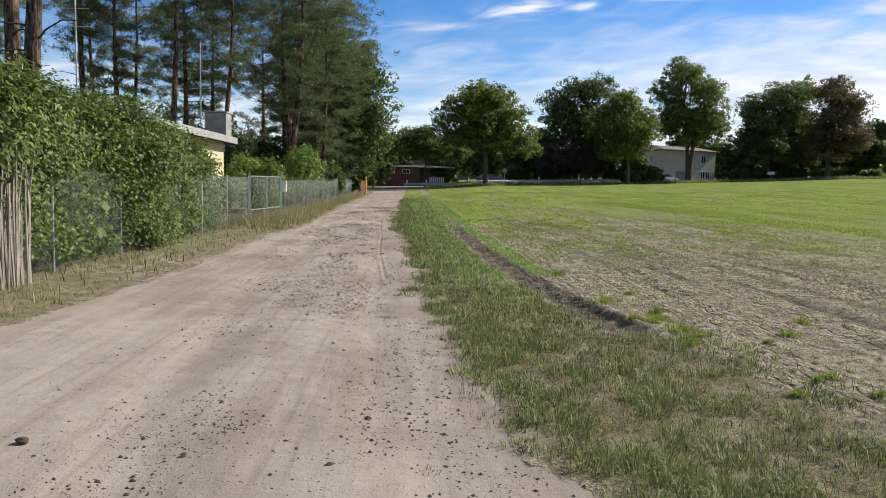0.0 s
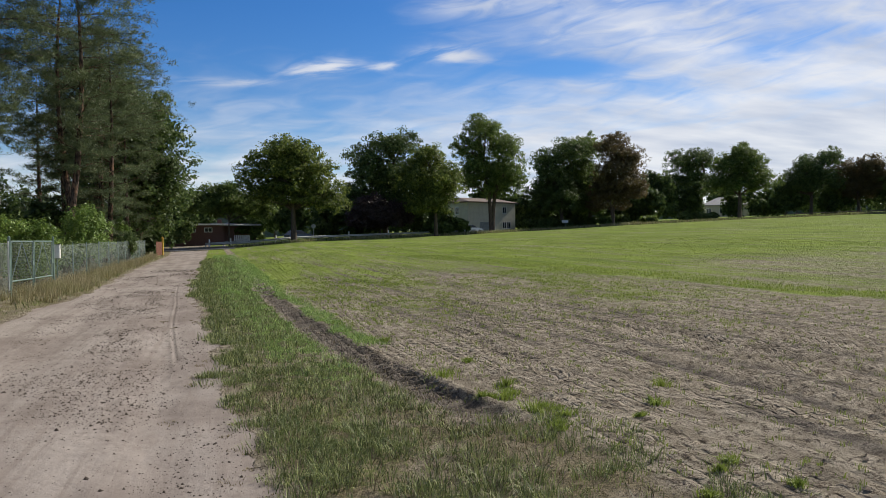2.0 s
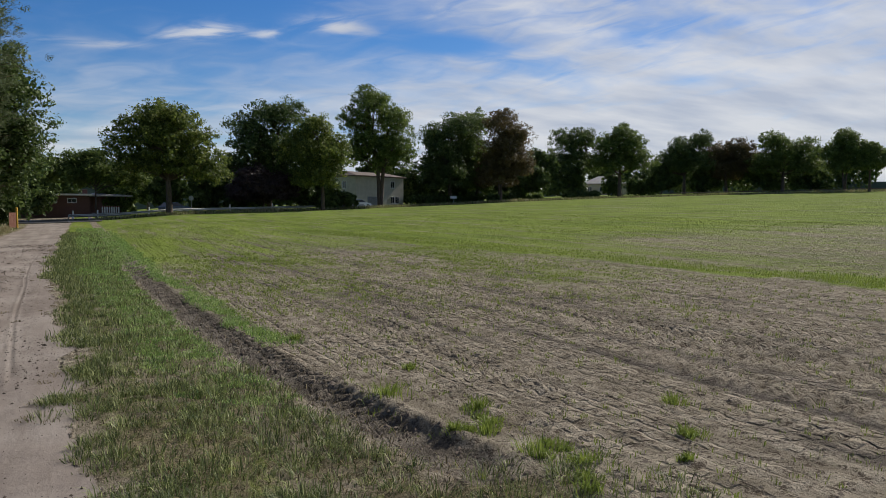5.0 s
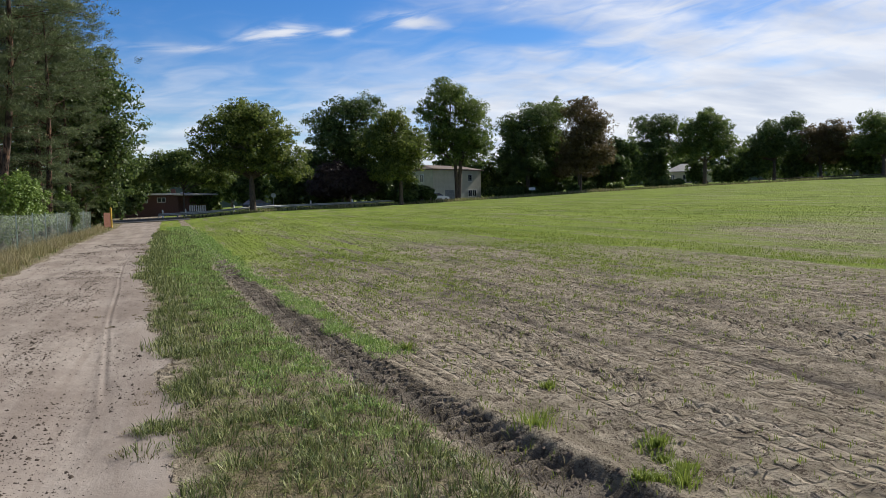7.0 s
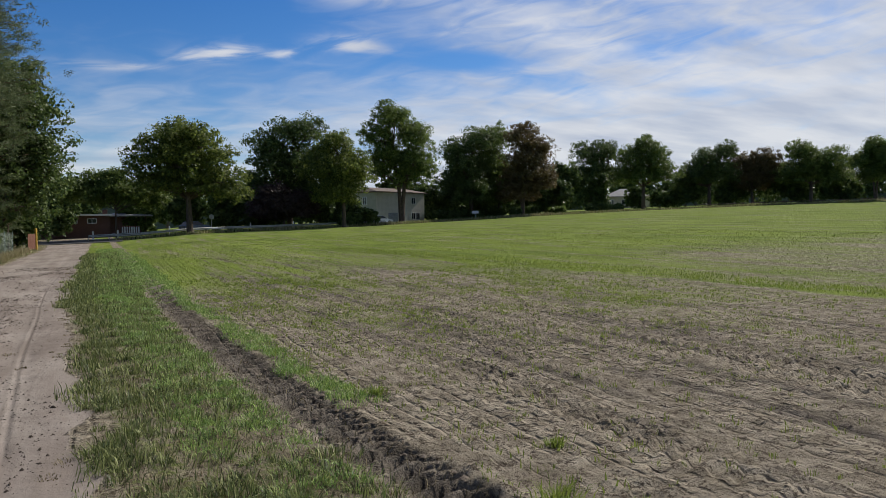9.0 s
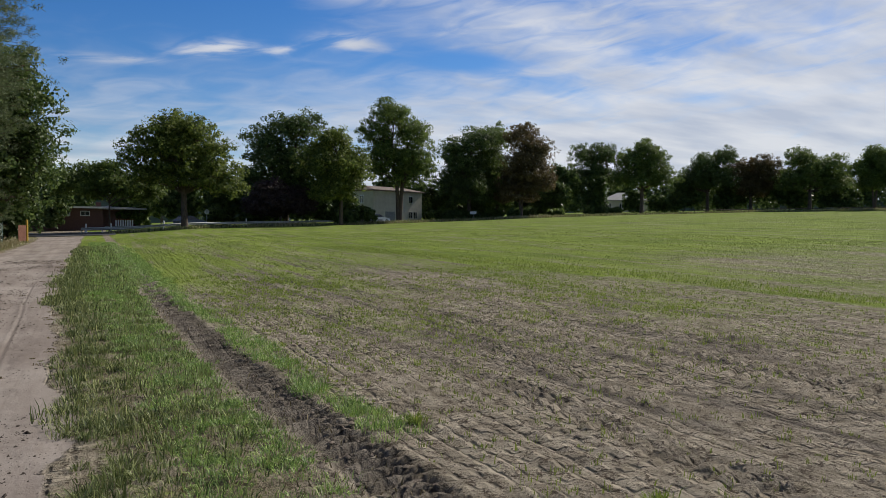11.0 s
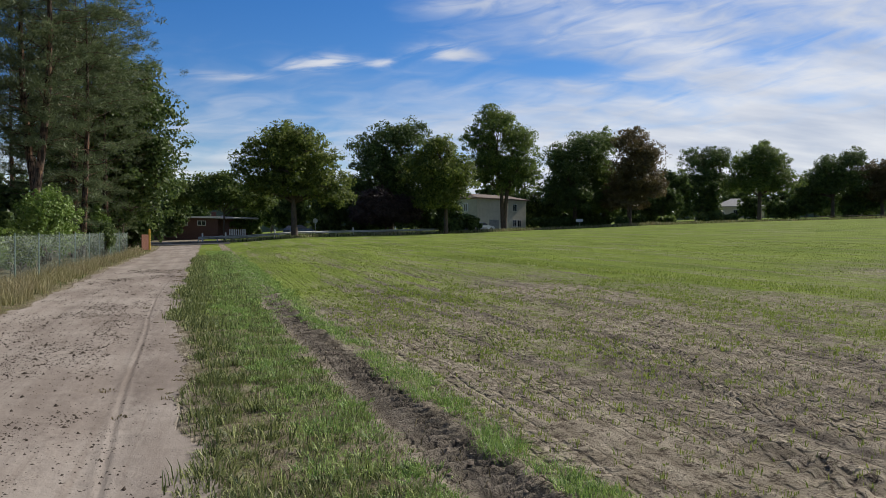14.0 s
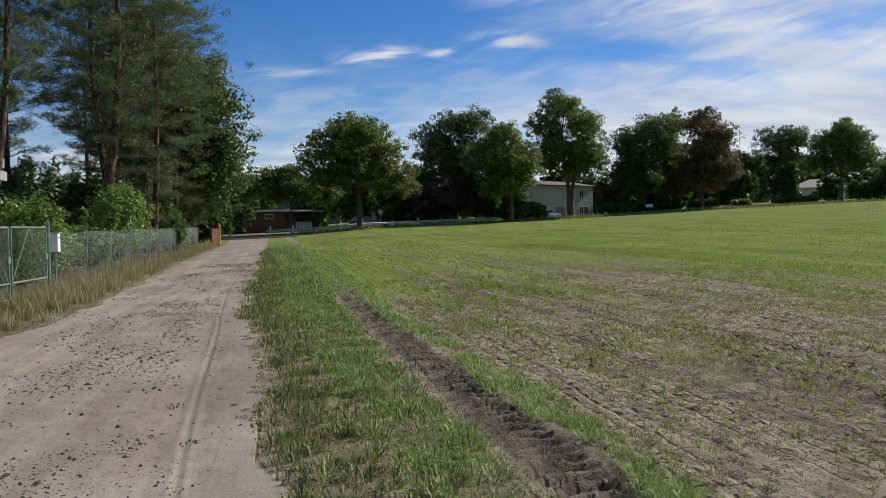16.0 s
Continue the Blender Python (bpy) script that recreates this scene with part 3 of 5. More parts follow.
# ---- grass ----
def blades(name, x, y, h, w, material, label, seed, lean=0.5, lift=0.0, aim=None):
    """Many bent, tapered blades rooted in the ground, as one thing that nobody could count."""
    rng = np.random.default_rng(seed)
    n = len(x)
    z = height(x, y) + lift
    a, b = rng.uniform(0, 2 * np.pi, n), rng.uniform(0, 2 * np.pi, n)
    tilt = rng.uniform(0.1, 1.0, n) * lean * h
    if aim is not None:
        a = aim + rng.normal(0, 0.5, n)
    dx, dy = np.cos(a) * tilt, np.sin(a) * tilt
    wx, wy = np.cos(b) * w / 2, np.sin(b) * w / 2
    V = np.empty((n, 5, 3))
    V[:, 0] = np.stack([x - wx, y - wy, z - 0.012], -1)
    V[:, 1] = np.stack([x + wx, y + wy, z - 0.012], -1)
    V[:, 2] = np.stack([x + wx * 0.75 + dx * 0.3, y + wy * 0.75 + dy * 0.3, z + h * 0.55], -1)
    V[:, 3] = np.stack([x - wx * 0.75 + dx * 0.3, y - wy * 0.75 + dy * 0.3, z + h * 0.55], -1)
    V[:, 4] = np.stack([x + dx, y + dy, z + h * np.sqrt(np.maximum(1 - (tilt / h) ** 2 * 0.6, 0.2))], -1)
    i = np.arange(n)[:, None] * 5
    F = np.concatenate([i + np.array([[0, 1, 2]]), i + np.array([[0, 2, 3]]), i + np.array([[3, 2, 4]])])
    return tagged(part(name, grid_mesh(name, V.reshape(-1, 3), F), material), label, "grass", kind="stuff")


def scatter(n, x0, x1, y0, y1, keep, rng, power=1.0):
    """Random places, thinned by the density keep(x, y); power above 1 draws them towards y0."""
    x = rng.uniform(x0, x1, n)
    y = y0 + (y1 - y0) * rng.uniform(0, 1, n) ** power
    ok = rng.uniform(0, 1, n) < keep(x, y)
    return x[ok], y[ok]


def tufted(x, y, seed):
    return step(fractal(x * 3.3, y * 2.8, 3, seed), 0.44, 0.60)


def tufts(name, cx, cy, per, radius, h, w, material, label, seed, lean=0.9):
    """Tufts: blades that fan out from common roots."""
    rng = np.random.default_rng(seed)
    k = np.repeat(np.arange(len(cx)), per)
    a, r = rng.uniform(0, 2 * np.pi, len(k)), np.sqrt(rng.uniform(0, 1, len(k)))
    s = rng.uniform(0.5, 1.35, len(cx))[k]
    hh = h * s * (1.05 - 0.55 * r) * rng.uniform(0.55, 1.1, len(k))
    ww = (w if np.isscalar(w) else w[k]) * rng.uniform(0.7, 1.3, len(k))
    return blades(name, cx[k] + np.cos(a) * r * radius * s, cy[k] + np.sin(a) * r * radius * s, hh, ww, material, label, seed, lean, 0.0, a)


def plant_grass():
    rng = np.random.default_rng(3)
    # dull verge grass in tufts beside the track
    def dull(x, y):
        w = x + (fractal(x * 1.3, y * 0.8, 4, 66) - 0.5) * 0.95
        v = step(w, road_right(y) - 0.1, road_right(y) + 0.2) * (1 - step(x, track_mid(y) - 0.5, track_mid(y) - 0.2))
        v2 = step(x, track_mid(y) - 0.4, track_mid(y)) * (1 - step(x, track_mid(y) + 0.2, track_mid(y) + 1.3)) * (1 - step(y, 7.5, 8.8))
        sandy = np.exp(-((x - road_right(y) - 0.62 - 0.2 * (lattice(y * 0.7, y * 0 + 2, 4) - 0.5)) / 0.13) ** 2) * step(lattice(x * 0.6, y * 0.8, 29), 0.35, 0.65)
        return np.maximum(v, v2 * 0.7) * np.maximum(tufted(x, y, 21), 0.12 + 0.33 * step(y, 5.5, 8.0)) * (1 - 0.9 * sandy) * (1 - 0.7 * step(x, road_right(y) + 0.55, road_right(y) + 0.95) * step(y, 9.6, 13.5))
    x, y = scatter(150000, -1.2, 4.0, 1.0, 60, dull, rng, 1.5)
    far = np.clip((y - 8) / 30, 0, 1)
    blades("verge_grass", x, y, rng.uniform(0.025, 0.11, len(x)) * (0.5 + 0.9 * tufted(x, y, 21)) * (1 + 0.5 * far), rng.uniform(0.004, 0.008, len(x)) * (1 + 3 * far), M_BLADE, "dull green and straw grass tufts on sandy verge", 1, 0.9)
    x, y = scatter(8500, -1.2, 3.8, 2.4, 40, lambda p, q: dull(p, q) * 0.9, rng, 1.6)
    tufts("grass_tufts", x, y, 44, 0.11, 0.14, 0.0036 * (1 + y / 12), M_BLADE, "olive green grass tufts with bare sand between", 41, 1.9)
    # ragged edge spilling on to the sand
    x, y = scatter(2600, -2.2, 1.2, 3, 45, lambda p, q: on_road(p, q) * np.exp(-np.maximum(road_right(q) - p, 0) / 0.16) * step(fractal(p * 1.4, q * 1.1, 3, 66), 0.50, 0.62), rng, 1.3)
    tufts("grass_tufts", x, y, 40, 0.08, 0.035, 0.003 * (1 + y / 12), M_LITTER, "flat brown dry tufts creeping on to the sand", 48, 2.2)
    x, y = scatter(900, -2.2, 1.2, 3, 40, lambda p, q: on_road(p, q) * np.exp(-np.maximum(road_right(q) - p, 0) / 0.3) * step(fractal(p * 1.2, q * 1.6, 3, 67), 0.55, 0.64), rng, 1.3)
    tufts("grass_tufts", x, y, 26, 0.08, 0.05, 0.004 * (1 + y / 12), M_LITTER, "flattened brown tufts at the edge of the sand", 49, 2.6)
    # dry mown strands
    x, y = scatter(60000, -0.9, 3.2, 2.2, 40, lambda a, b: step(a, road_right(b) + 0.0, road_right(b) + 0.5) * (1 - step(a, track_mid(b) - 0.1, track_mid(b) + 0.25)) * (0.25 + 0.75 * np.exp(-((b - 9.3) / 3.2) ** 2)) * 0.5, rng, 1.4)
    blades("dry_strands", x, y, rng.uniform(0.03, 0.09, len(x)), rng.uniform(0.003, 0.006, len(x)) * (1 + y / 14), M_LITTER, "dry mown straw lying in the verge", 2, 2.4)
    # lush grass further along
    def lush(x, y):
        v = step(x, road_right(y) + 0.55, road_right(y) + 0.95) * (1 - step(x, track_mid(y) - 0.42, track_mid(y) - 0.26) * (1 - step(y, 24, 36)))
        return v * (1 - step(x, track_mid(y) + 0.1, track_mid(y) + 0.4)) * step(y, 9.6, 13.5) * (0.15 + 0.85 * tufted(x, y, 5))
    x, y = scatter(95000, -0.6, 2.2, 9, 70, lush, rng, 1.6)
    far = np.clip((y - 14) / 40, 0, 1)
    blades("lush_grass", x, y, rng.uniform(0.02, 0.085, len(x)), rng.uniform(0.004, 0.008, len(x)) * (1 + 3 * far), M_LUSH, "bright lush grass between dirt road and tyre track", 3, 1.7)
    x, y = scatter(7600, -0.4, 2.0, 9.2, 50, lush, rng, 1.7)
    tufts("lush_tufts", x, y, 40, 0.14, 0.08, 0.0042 * (1 + y / 16), M_LUSH, "bright lush grass tufts beside the tyre track", 42, 2.3)
    def lane(x, y):
        u = x - track_mid(y)
        w = (fractal(x * 2, y * 1.2, 3, 55) - 0.5) * 0.5
        return step(u + w, 0.25, 0.40) * (1 - step(u + w, 0.45, 0.8)) * step(y, 13.0, 13.8) * (0.35 + 0.65 * tufted(x, y, 15))
    x, y = scatter(24000, 1.4, 3.2, 12.8, 60, lane, rng, 1.5)
    blades("lush_grass", x, y, rng.uniform(0.04, 0.13, len(x)), rng.uniform(0.0035, 0.007, len(x)) * (1 + np.clip((y - 14) / 14, 0, 3)), M_LUSH, "bright strip of grass along the tyre track", 4, 1.6)
    x, y = scatter(4200, 1.4, 3.2, 13.2, 50, lane, rng, 1.6)
    tufts("lush_tufts", x, y, 32, 0.10, 0.11, 0.0032 * (1 + y / 16), M_LUSH, "grass tufts along the far side of the tyre track", 47, 1.5)
    # seedlings of the field
    def crop(x, y):
        u = step(x, track_mid(y) + 0.3, track_mid(y) + 0.7)
        row = 0.35 + 0.65 * step(np.sin(x * 2 * np.pi / 0.30 + fractal(x * 0.3, y * 0.15, 2, 3) * 5), 0.0, 0.7)
        return u * row * (1 - 0.85 * step(x, 11, 14) * (y < 30)) * np.clip(grass_cover(x, y) * 1.1 - 0.06, 0, 1) * (0.1 + 0.9 * step(fractal(x * 1.7, y * 1.1, 3, 44), 0.45, 0.65))
    x, y = scatter(220000, 2.2, 14, 3.0, 32, crop, rng, 1.3)
    d = np.hypot(x, y)
    blades("crop_seedlings", x, y, rng.uniform(0.02, 0.085, len(x)), rng.uniform(0.004, 0.008, len(x)) * (1 + d / 14), M_SPROUT, "young bright green crop seedlings in sandy rows", 5, 0.8)
    x, y = scatter(52000, 2.4, 14, 3.2, 30, lambda p, q: crop(p, q) + 0.06, rng, 1.35)
    d = np.hypot(x, y)
    tufts("seedling_tufts", x, y, 7, 0.045, 0.075, 0.0036 * (1 + d / 13), M_SPROUT, "small bright green tufts of sprouting crop", 43, 0.9)
    x, y = scatter(120000, 3, 40, 18, 75, crop, rng, 1.1)
    blades("crop_seedlings", x, y, rng.uniform(0.02, 0.06, len(x)), rng.uniform(0.02, 0.04, len(x)), M_SPROUT, "young green crop further out in the field", 6, 0.8)
    # the denser strip across the field
    x, y = scatter(75000, 10, 18, 13, 50, lambda p, q: step(p, strip_edge(p, q) - 0.1, strip_edge(p, q) + 0.3) * (1 - step(p, strip_edge(p, q) + 1.0, strip_edge(p, q) + 2.6)) * (0.3 + 0.7 * tufted(p, q, 35)), rng, 1.2)
    blades("crop_strip", x, y, rng.uniform(0.04, 0.12, len(x)), rng.uniform(0.012, 0.024, len(x)), M_SPROUT, "denser bright green strip of crop across the field", 9, 1.0)
    # straw-coloured tall grass along the fence
    def tall(x, y):
        f = fence_x(y)
        return step(x, f - 0.6, f - 0.1) * (1 - step(x, road_left(y) - 0.75, road_left(y) - 0.3)) * (0.1 + 0.9 * tufted(x, y, 71)) * (0.03 + 0.97 * step(y, 24, 30))
    x, y = scatter(45000, -6.6, -3.9, 8, 70, tall, rng, 1.0)
    blades("tall_dry_grass", x, y, rng.uniform(0.10, 0.50, len(x)) * (0.25 + 0.75 * step(y, 24, 32)), rng.uniform(0.006, 0.010, len(x)) * (0.6 + y / 26), M_STRAW, "tall straw-coloured grass at the foot of the fence", 7, 0.7)
    x, y = scatter(5200, -6.5, -4.0, 8, 62, lambda p, q: np.minimum(tall(p, q) * 1.2 + 0.10 * (1 - step(p, road_left(q) - 0.5, road_left(q))), 1) , rng)
    small = y < 24
    tufts("dry_grass_tufts", x[small], y[small], 30, 0.10, 0.16, 0.006, M_STRAW, "short dry grass tufts below the hedge", 45, 1.2)
    tufts("dry_grass_tufts", x[~small], y[~small], 26, 0.14, 0.45, 0.012, M_STRAW, "tall straw-coloured grass tufts along the fence", 46, 0.7)
    x, y = scatter(16000, -6.4, -3.9, 7, 75, lambda a, b: tall(a, b) * 0.8 + 0.15 * (1 - step(a, road_left(b) - 0.4, road_left(b))), rng)
    blades("verge_grass", x, y, rng.uniform(0.05, 0.22, len(x)), rng.uniform(0.010, 0.022, len(x)), M_BLADE, "green and dry weeds along the fence", 8, 0.9)
    # clumps that stand out
    clumps = [(2.72, 10.34, 1.0), (3.25, 9.55, 0.8), (3.05, 8.3, 1.0), (2.75, 13.65, 0.8), (3.4, 11.4, 0.6), (3.0, 8.95, 0.8), (4.3, 8.2, 0.7), (4.9, 9.0, 0.8)]
    for k in range(14):
        cy = rng.uniform(5.2, 9.6)
        clumps.append((float(track_mid(cy)) + 0.25 + abs(rng.normal(0, 0.7)), cy, rng.uniform(0.3, 0.65)))
    for k, (cx, cy, s) in enumerate(clumps):
        n = 150
        a, r = rng.uniform(0, 2 * np.pi, n), np.abs(rng.normal(0, 0.10 * s, n))
        ob = blades("grass_clump", cx + np.cos(a) * r, cy + np.sin(a) * r, rng.uniform(0.05, 0.17, n) * s, rng.uniform(0.006, 0.011, n), M_SPROUT, "bright green grass clump standing in bare field soil", 20 + k, 1.3, 0.0, a)
        ob["label"] = "bright green grass clump standing in bare field soil"


plant_grass()


def crumbs(name, x, y, s, material, label, seed):
    """Irregular little lumps lying on the ground."""
    rng = np.random.default_rng(seed)
    n = len(x)
    base = np.array([(1, 0, 0), (0, 1, 0), (-1, 0, 0), (0, -1, 0), (0, 0, 0.85)], float)
    V = base[None] * (rng.uniform(0.5, 1.3, (n, 5, 1)) * s[:, None, None])
    V[:, :, 0] *= rng.uniform(0.7, 1.7, (n, 1))
    a = rng.uniform(0, 6.28, n)[:, None]
    vx, vy = V[:, :, 0] * np.cos(a) - V[:, :, 1] * np.sin(a), V[:, :, 0] * np.sin(a) + V[:, :, 1] * np.cos(a)
    V = np.stack([vx + x[:, None], vy + y[:, None], V[:, :, 2] + height(x, y)[:, None] - s[:, None] * 0.1], -1)
    f = np.array([(0, 1, 4), (1, 2, 4), (2, 3, 4), (3, 0, 4)])
    F = (np.arange(n)[:, None, None] * 5 + f[None]).reshape(-1, 3)
    return tagged(part(name, grid_mesh(name, V.reshape(-1, 3), F), material), label, "soil", kind="stuff")


rng_c = np.random.default_rng(12)
cx, cy = scatter(150000, -4.2, 1.2, 2.5, 45, lambda a, b: on_road(a, b) * (0.10 + 0.90 * step(fractal(a * 1.3, b * 0.6, 3, 91), 0.49, 0.68)) * np.exp(-((a - road_right(b) + 1.6) / 1.25) ** 2), rng_c, 1.5)
crumbs("soil_crumbs", cx, cy, rng_c.uniform(0.003, 0.0095, len(cx)) * (0.7 + rng_c.uniform(0, 1, len(cx)) ** 7 * 1.8) * (1 + cy / 40), M_CRUMB, "dark peat crumbs strewn over the sandy track", 1)
cx, cy = scatter(75000, 2.2, 12, 3.5, 24, lambda a, b: 0.3 + 0.7 * step(fractal(a * 0.7, b * 0.35, 4, 77), 0.58, 0.70), rng_c, 1.2)
crumbs("soil_clods", cx, cy, rng_c.uniform(0.004, 0.012, len(cx)) * (1 + 1.3 * rng_c.uniform(0, 1, len(cx)) ** 8), M_CLOD, "dark earth clods on the drilled field", 2)
cx, cy = scatter(2200, 1.2, 3.2, 8, 24, lambda a, b: (1 - step(b, 14, 24)) * np.exp(-((a - track_mid(b)) / 0.3) ** 4), rng_c, 1.4)
crumbs("soil_clods", cx, cy, rng_c.uniform(0.008, 0.032, len(cx)), M_CLOD, "dark churned clods in the tyre track", 3)
cx, cy = scatter(75000, 3.2, 14, 6, 60, lambda a, b: wheel_lines(a, b, 0.10) * (1 - 0.9 * step(b, 26, 50)), rng_c, 1.2)
crumbs("soil_clods", cx, cy, rng_c.uniform(0.006, 0.018, len(cx)) * (1 + cy / 30), M_CLOD, "dark clods thrown up along the wheel lines", 4)


# ---- trees and hedges ----
def leaf_mesh(name, C, N, size, rng, slim=0.6, far=False):
    """Folded diamond leaves at the points C, facing roughly along N."""
    n = len(C)
    d = N + rng.normal(0, 0.45, (n, 3))
    d /= np.linalg.norm(d, axis=1, keepdims=True) + 1e-9
    a = np.cross(d, rng.normal(0, 1, (n, 3)))
    a /= np.linalg.norm(a, axis=1, keepdims=True) + 1e-9
    b = np.cross(d, a)
    s = (np.full(n, size) if np.isscalar(size) else size)[:, None] * rng.uniform(0.6, 1.3, (n, 1))
    if far:
        V = np.stack([C - a * s, C + b * s * slim * 1.5, C + a * s * 0.7 - b * s * slim], 1)
        return grid_mesh(name, V.reshape(-1, 3), np.arange(n * 3).reshape(-1, 3))
    V = np.stack([C - a * s, C + b * s * slim + d * s * 0.15, C + a * s, C - b * s * slim + d * s * 0.15], 1)
    F = np.arange(n * 4).reshape(-1, 4)
    F = np.concatenate([F[:, [0, 1, 2]], F[:, [0, 2, 3]]])
    return grid_mesh(name, V.reshape(-1, 3), F)


def crown_points(lobes, clusters, per, spread, rng, inner=0.5, under=0.35):
    """Leaf places in clumps over the shells of the lobes (x, y, z, radius)."""
    L = np.array(lobes, float)
    w = L[:, 3] ** 2
    k = rng.choice(len(L), clusters, p=w / w.sum())
    d = rng.normal(0, 1, (clusters, 3))
    d /= np.linalg.norm(d, axis=1, keepdims=True)
    low = d[:, 2] < -under
    d[low, 2] *= -1
    r = 1 - inner * rng.uniform(0, 1, clusters) ** 1.6 + rng.normal(0, 0.06, clusters)
    c = L[k, :3] + d * (r * L[k, 3])[:, None]
    off = rng.normal(0, 1, (clusters * per, 3))
    off /= np.linalg.norm(off, axis=1, keepdims=True)
    off *= rng.uniform(0.25, 1.0, (clusters * per, 1)) ** 0.5
    C = np.repeat(c, per, 0) + off * np.repeat(spread * rng.uniform(0.6, 1.5, clusters), per)[:, None] * np.array([1, 1, 0.7])
    return C, np.repeat(d, per, 0) * 0.3 + off * 0.9 + np.array([0, 0, 0.3]), c


def limb(bm, p, q, r0, r1, rng, sides=5, sag=0.15, steps=4):
    p, q = np.array(p, float), np.array(q, float)
    L = np.linalg.norm(q - p)
    off = rng.normal(0, 0.06 * L, 3)
    pts = []
    for k in range(steps + 1):
        t = k / steps
        pts.append(p + (q - p) * t + off * math.sin(math.pi * t) + np.array([0, 0, sag * L * math.sin(math.pi * t)]))
    tube(bm, pts, [r0 + (r1 - r0) * k / steps for k in range(steps + 1)], sides)


def broadleaf(name, place, lobes, material, label, seed, girth=0.35, leaf=0.30, clusters=750, per=15, forks=1, turn=None, group="", deep=1.0, fill=1.0, clump=0.72):
    """A tree whose lobes are given as (across, up, radius) about its foot."""
    rng = np.random.default_rng(seed)
    x, y = place
    face = math.degrees(math.atan2(x, y - 6)) if turn is None else turn
    root = thing(name, pose(x, y, gz(x, y), 0, 0, -face), label, "tree", group)
    full = []
    for a, z, r in lobes:
        r *= 1.08
        full.append((a, rng.uniform(-0.25, 0.25) * r * deep, z, r))
        full.append((a * 0.75 + rng.normal(0, 0.3), r * 0.7 * deep, z - 0.1 * r, r * 0.82))
        full.append((a * 0.8 + rng.normal(0, 0.3), -r * 0.6 * deep, z - 0.15 * r, r * 0.75))
    mean = np.array(full).mean(0)
    full.append((mean[0], 0.0, mean[2] * 0.82, max(r for _, _, r in lobes) * 0.95))
    C, N, cl = crown_points(full, int(clusters * fill), per, clump, rng)
    part("crown", leaf_mesh("crown", C, N, leaf, rng, 0.7, y > 80), material, root)
    top = max(z for _, z, _ in lobes)
    bm = bmesh.new()
    heads = []
    for f in range(forks):
        lean = (f - (forks - 1) / 2) * 0.16 * top
        mid = np.array([lean * 0.35 + rng.normal(0, 0.08), rng.normal(0, 0.1), top * 0.36])
        head = np.array([lean + rng.normal(0, 0.2), rng.normal(0, 0.2), top * 0.80])
        g = girth / math.sqrt(forks)
        tube(bm, [(lean * 0.05, 0, -0.25), (lean * 0.06, 0, 0.25), mid * 0.55 + np.array([0, 0, 0.1]), mid, (mid + head) / 2, head], [g * 1.45, g * 1.08, g * 0.92, g * 0.8, g * 0.5, g * 0.16], 9)
        heads.append((mid, head))
    for a, b, z, r in full:
        mid, head = heads[0] if forks == 1 or a < 0 else heads[-1]
        t = min(max((z - 0.9 * r - mid[2]) / (head[2] - mid[2]), 0.0), 0.85)
        start = mid + (head - mid) * t
        limb(bm, start, (a, b, z), girth * 0.34, girth * 0.10, rng)
        near = cl[np.linalg.norm(cl - np.array([a, b, z]), axis=1) < r * 1.05]
        for q in near[:: max(1, len(near) // 5)][:5]:
            limb(bm, (a, b, z), q, girth * 0.11, 0.012, rng, 4, 0.1, 3)
    part("trunk", bm, M_BARK, root, smooth=True)
    return root


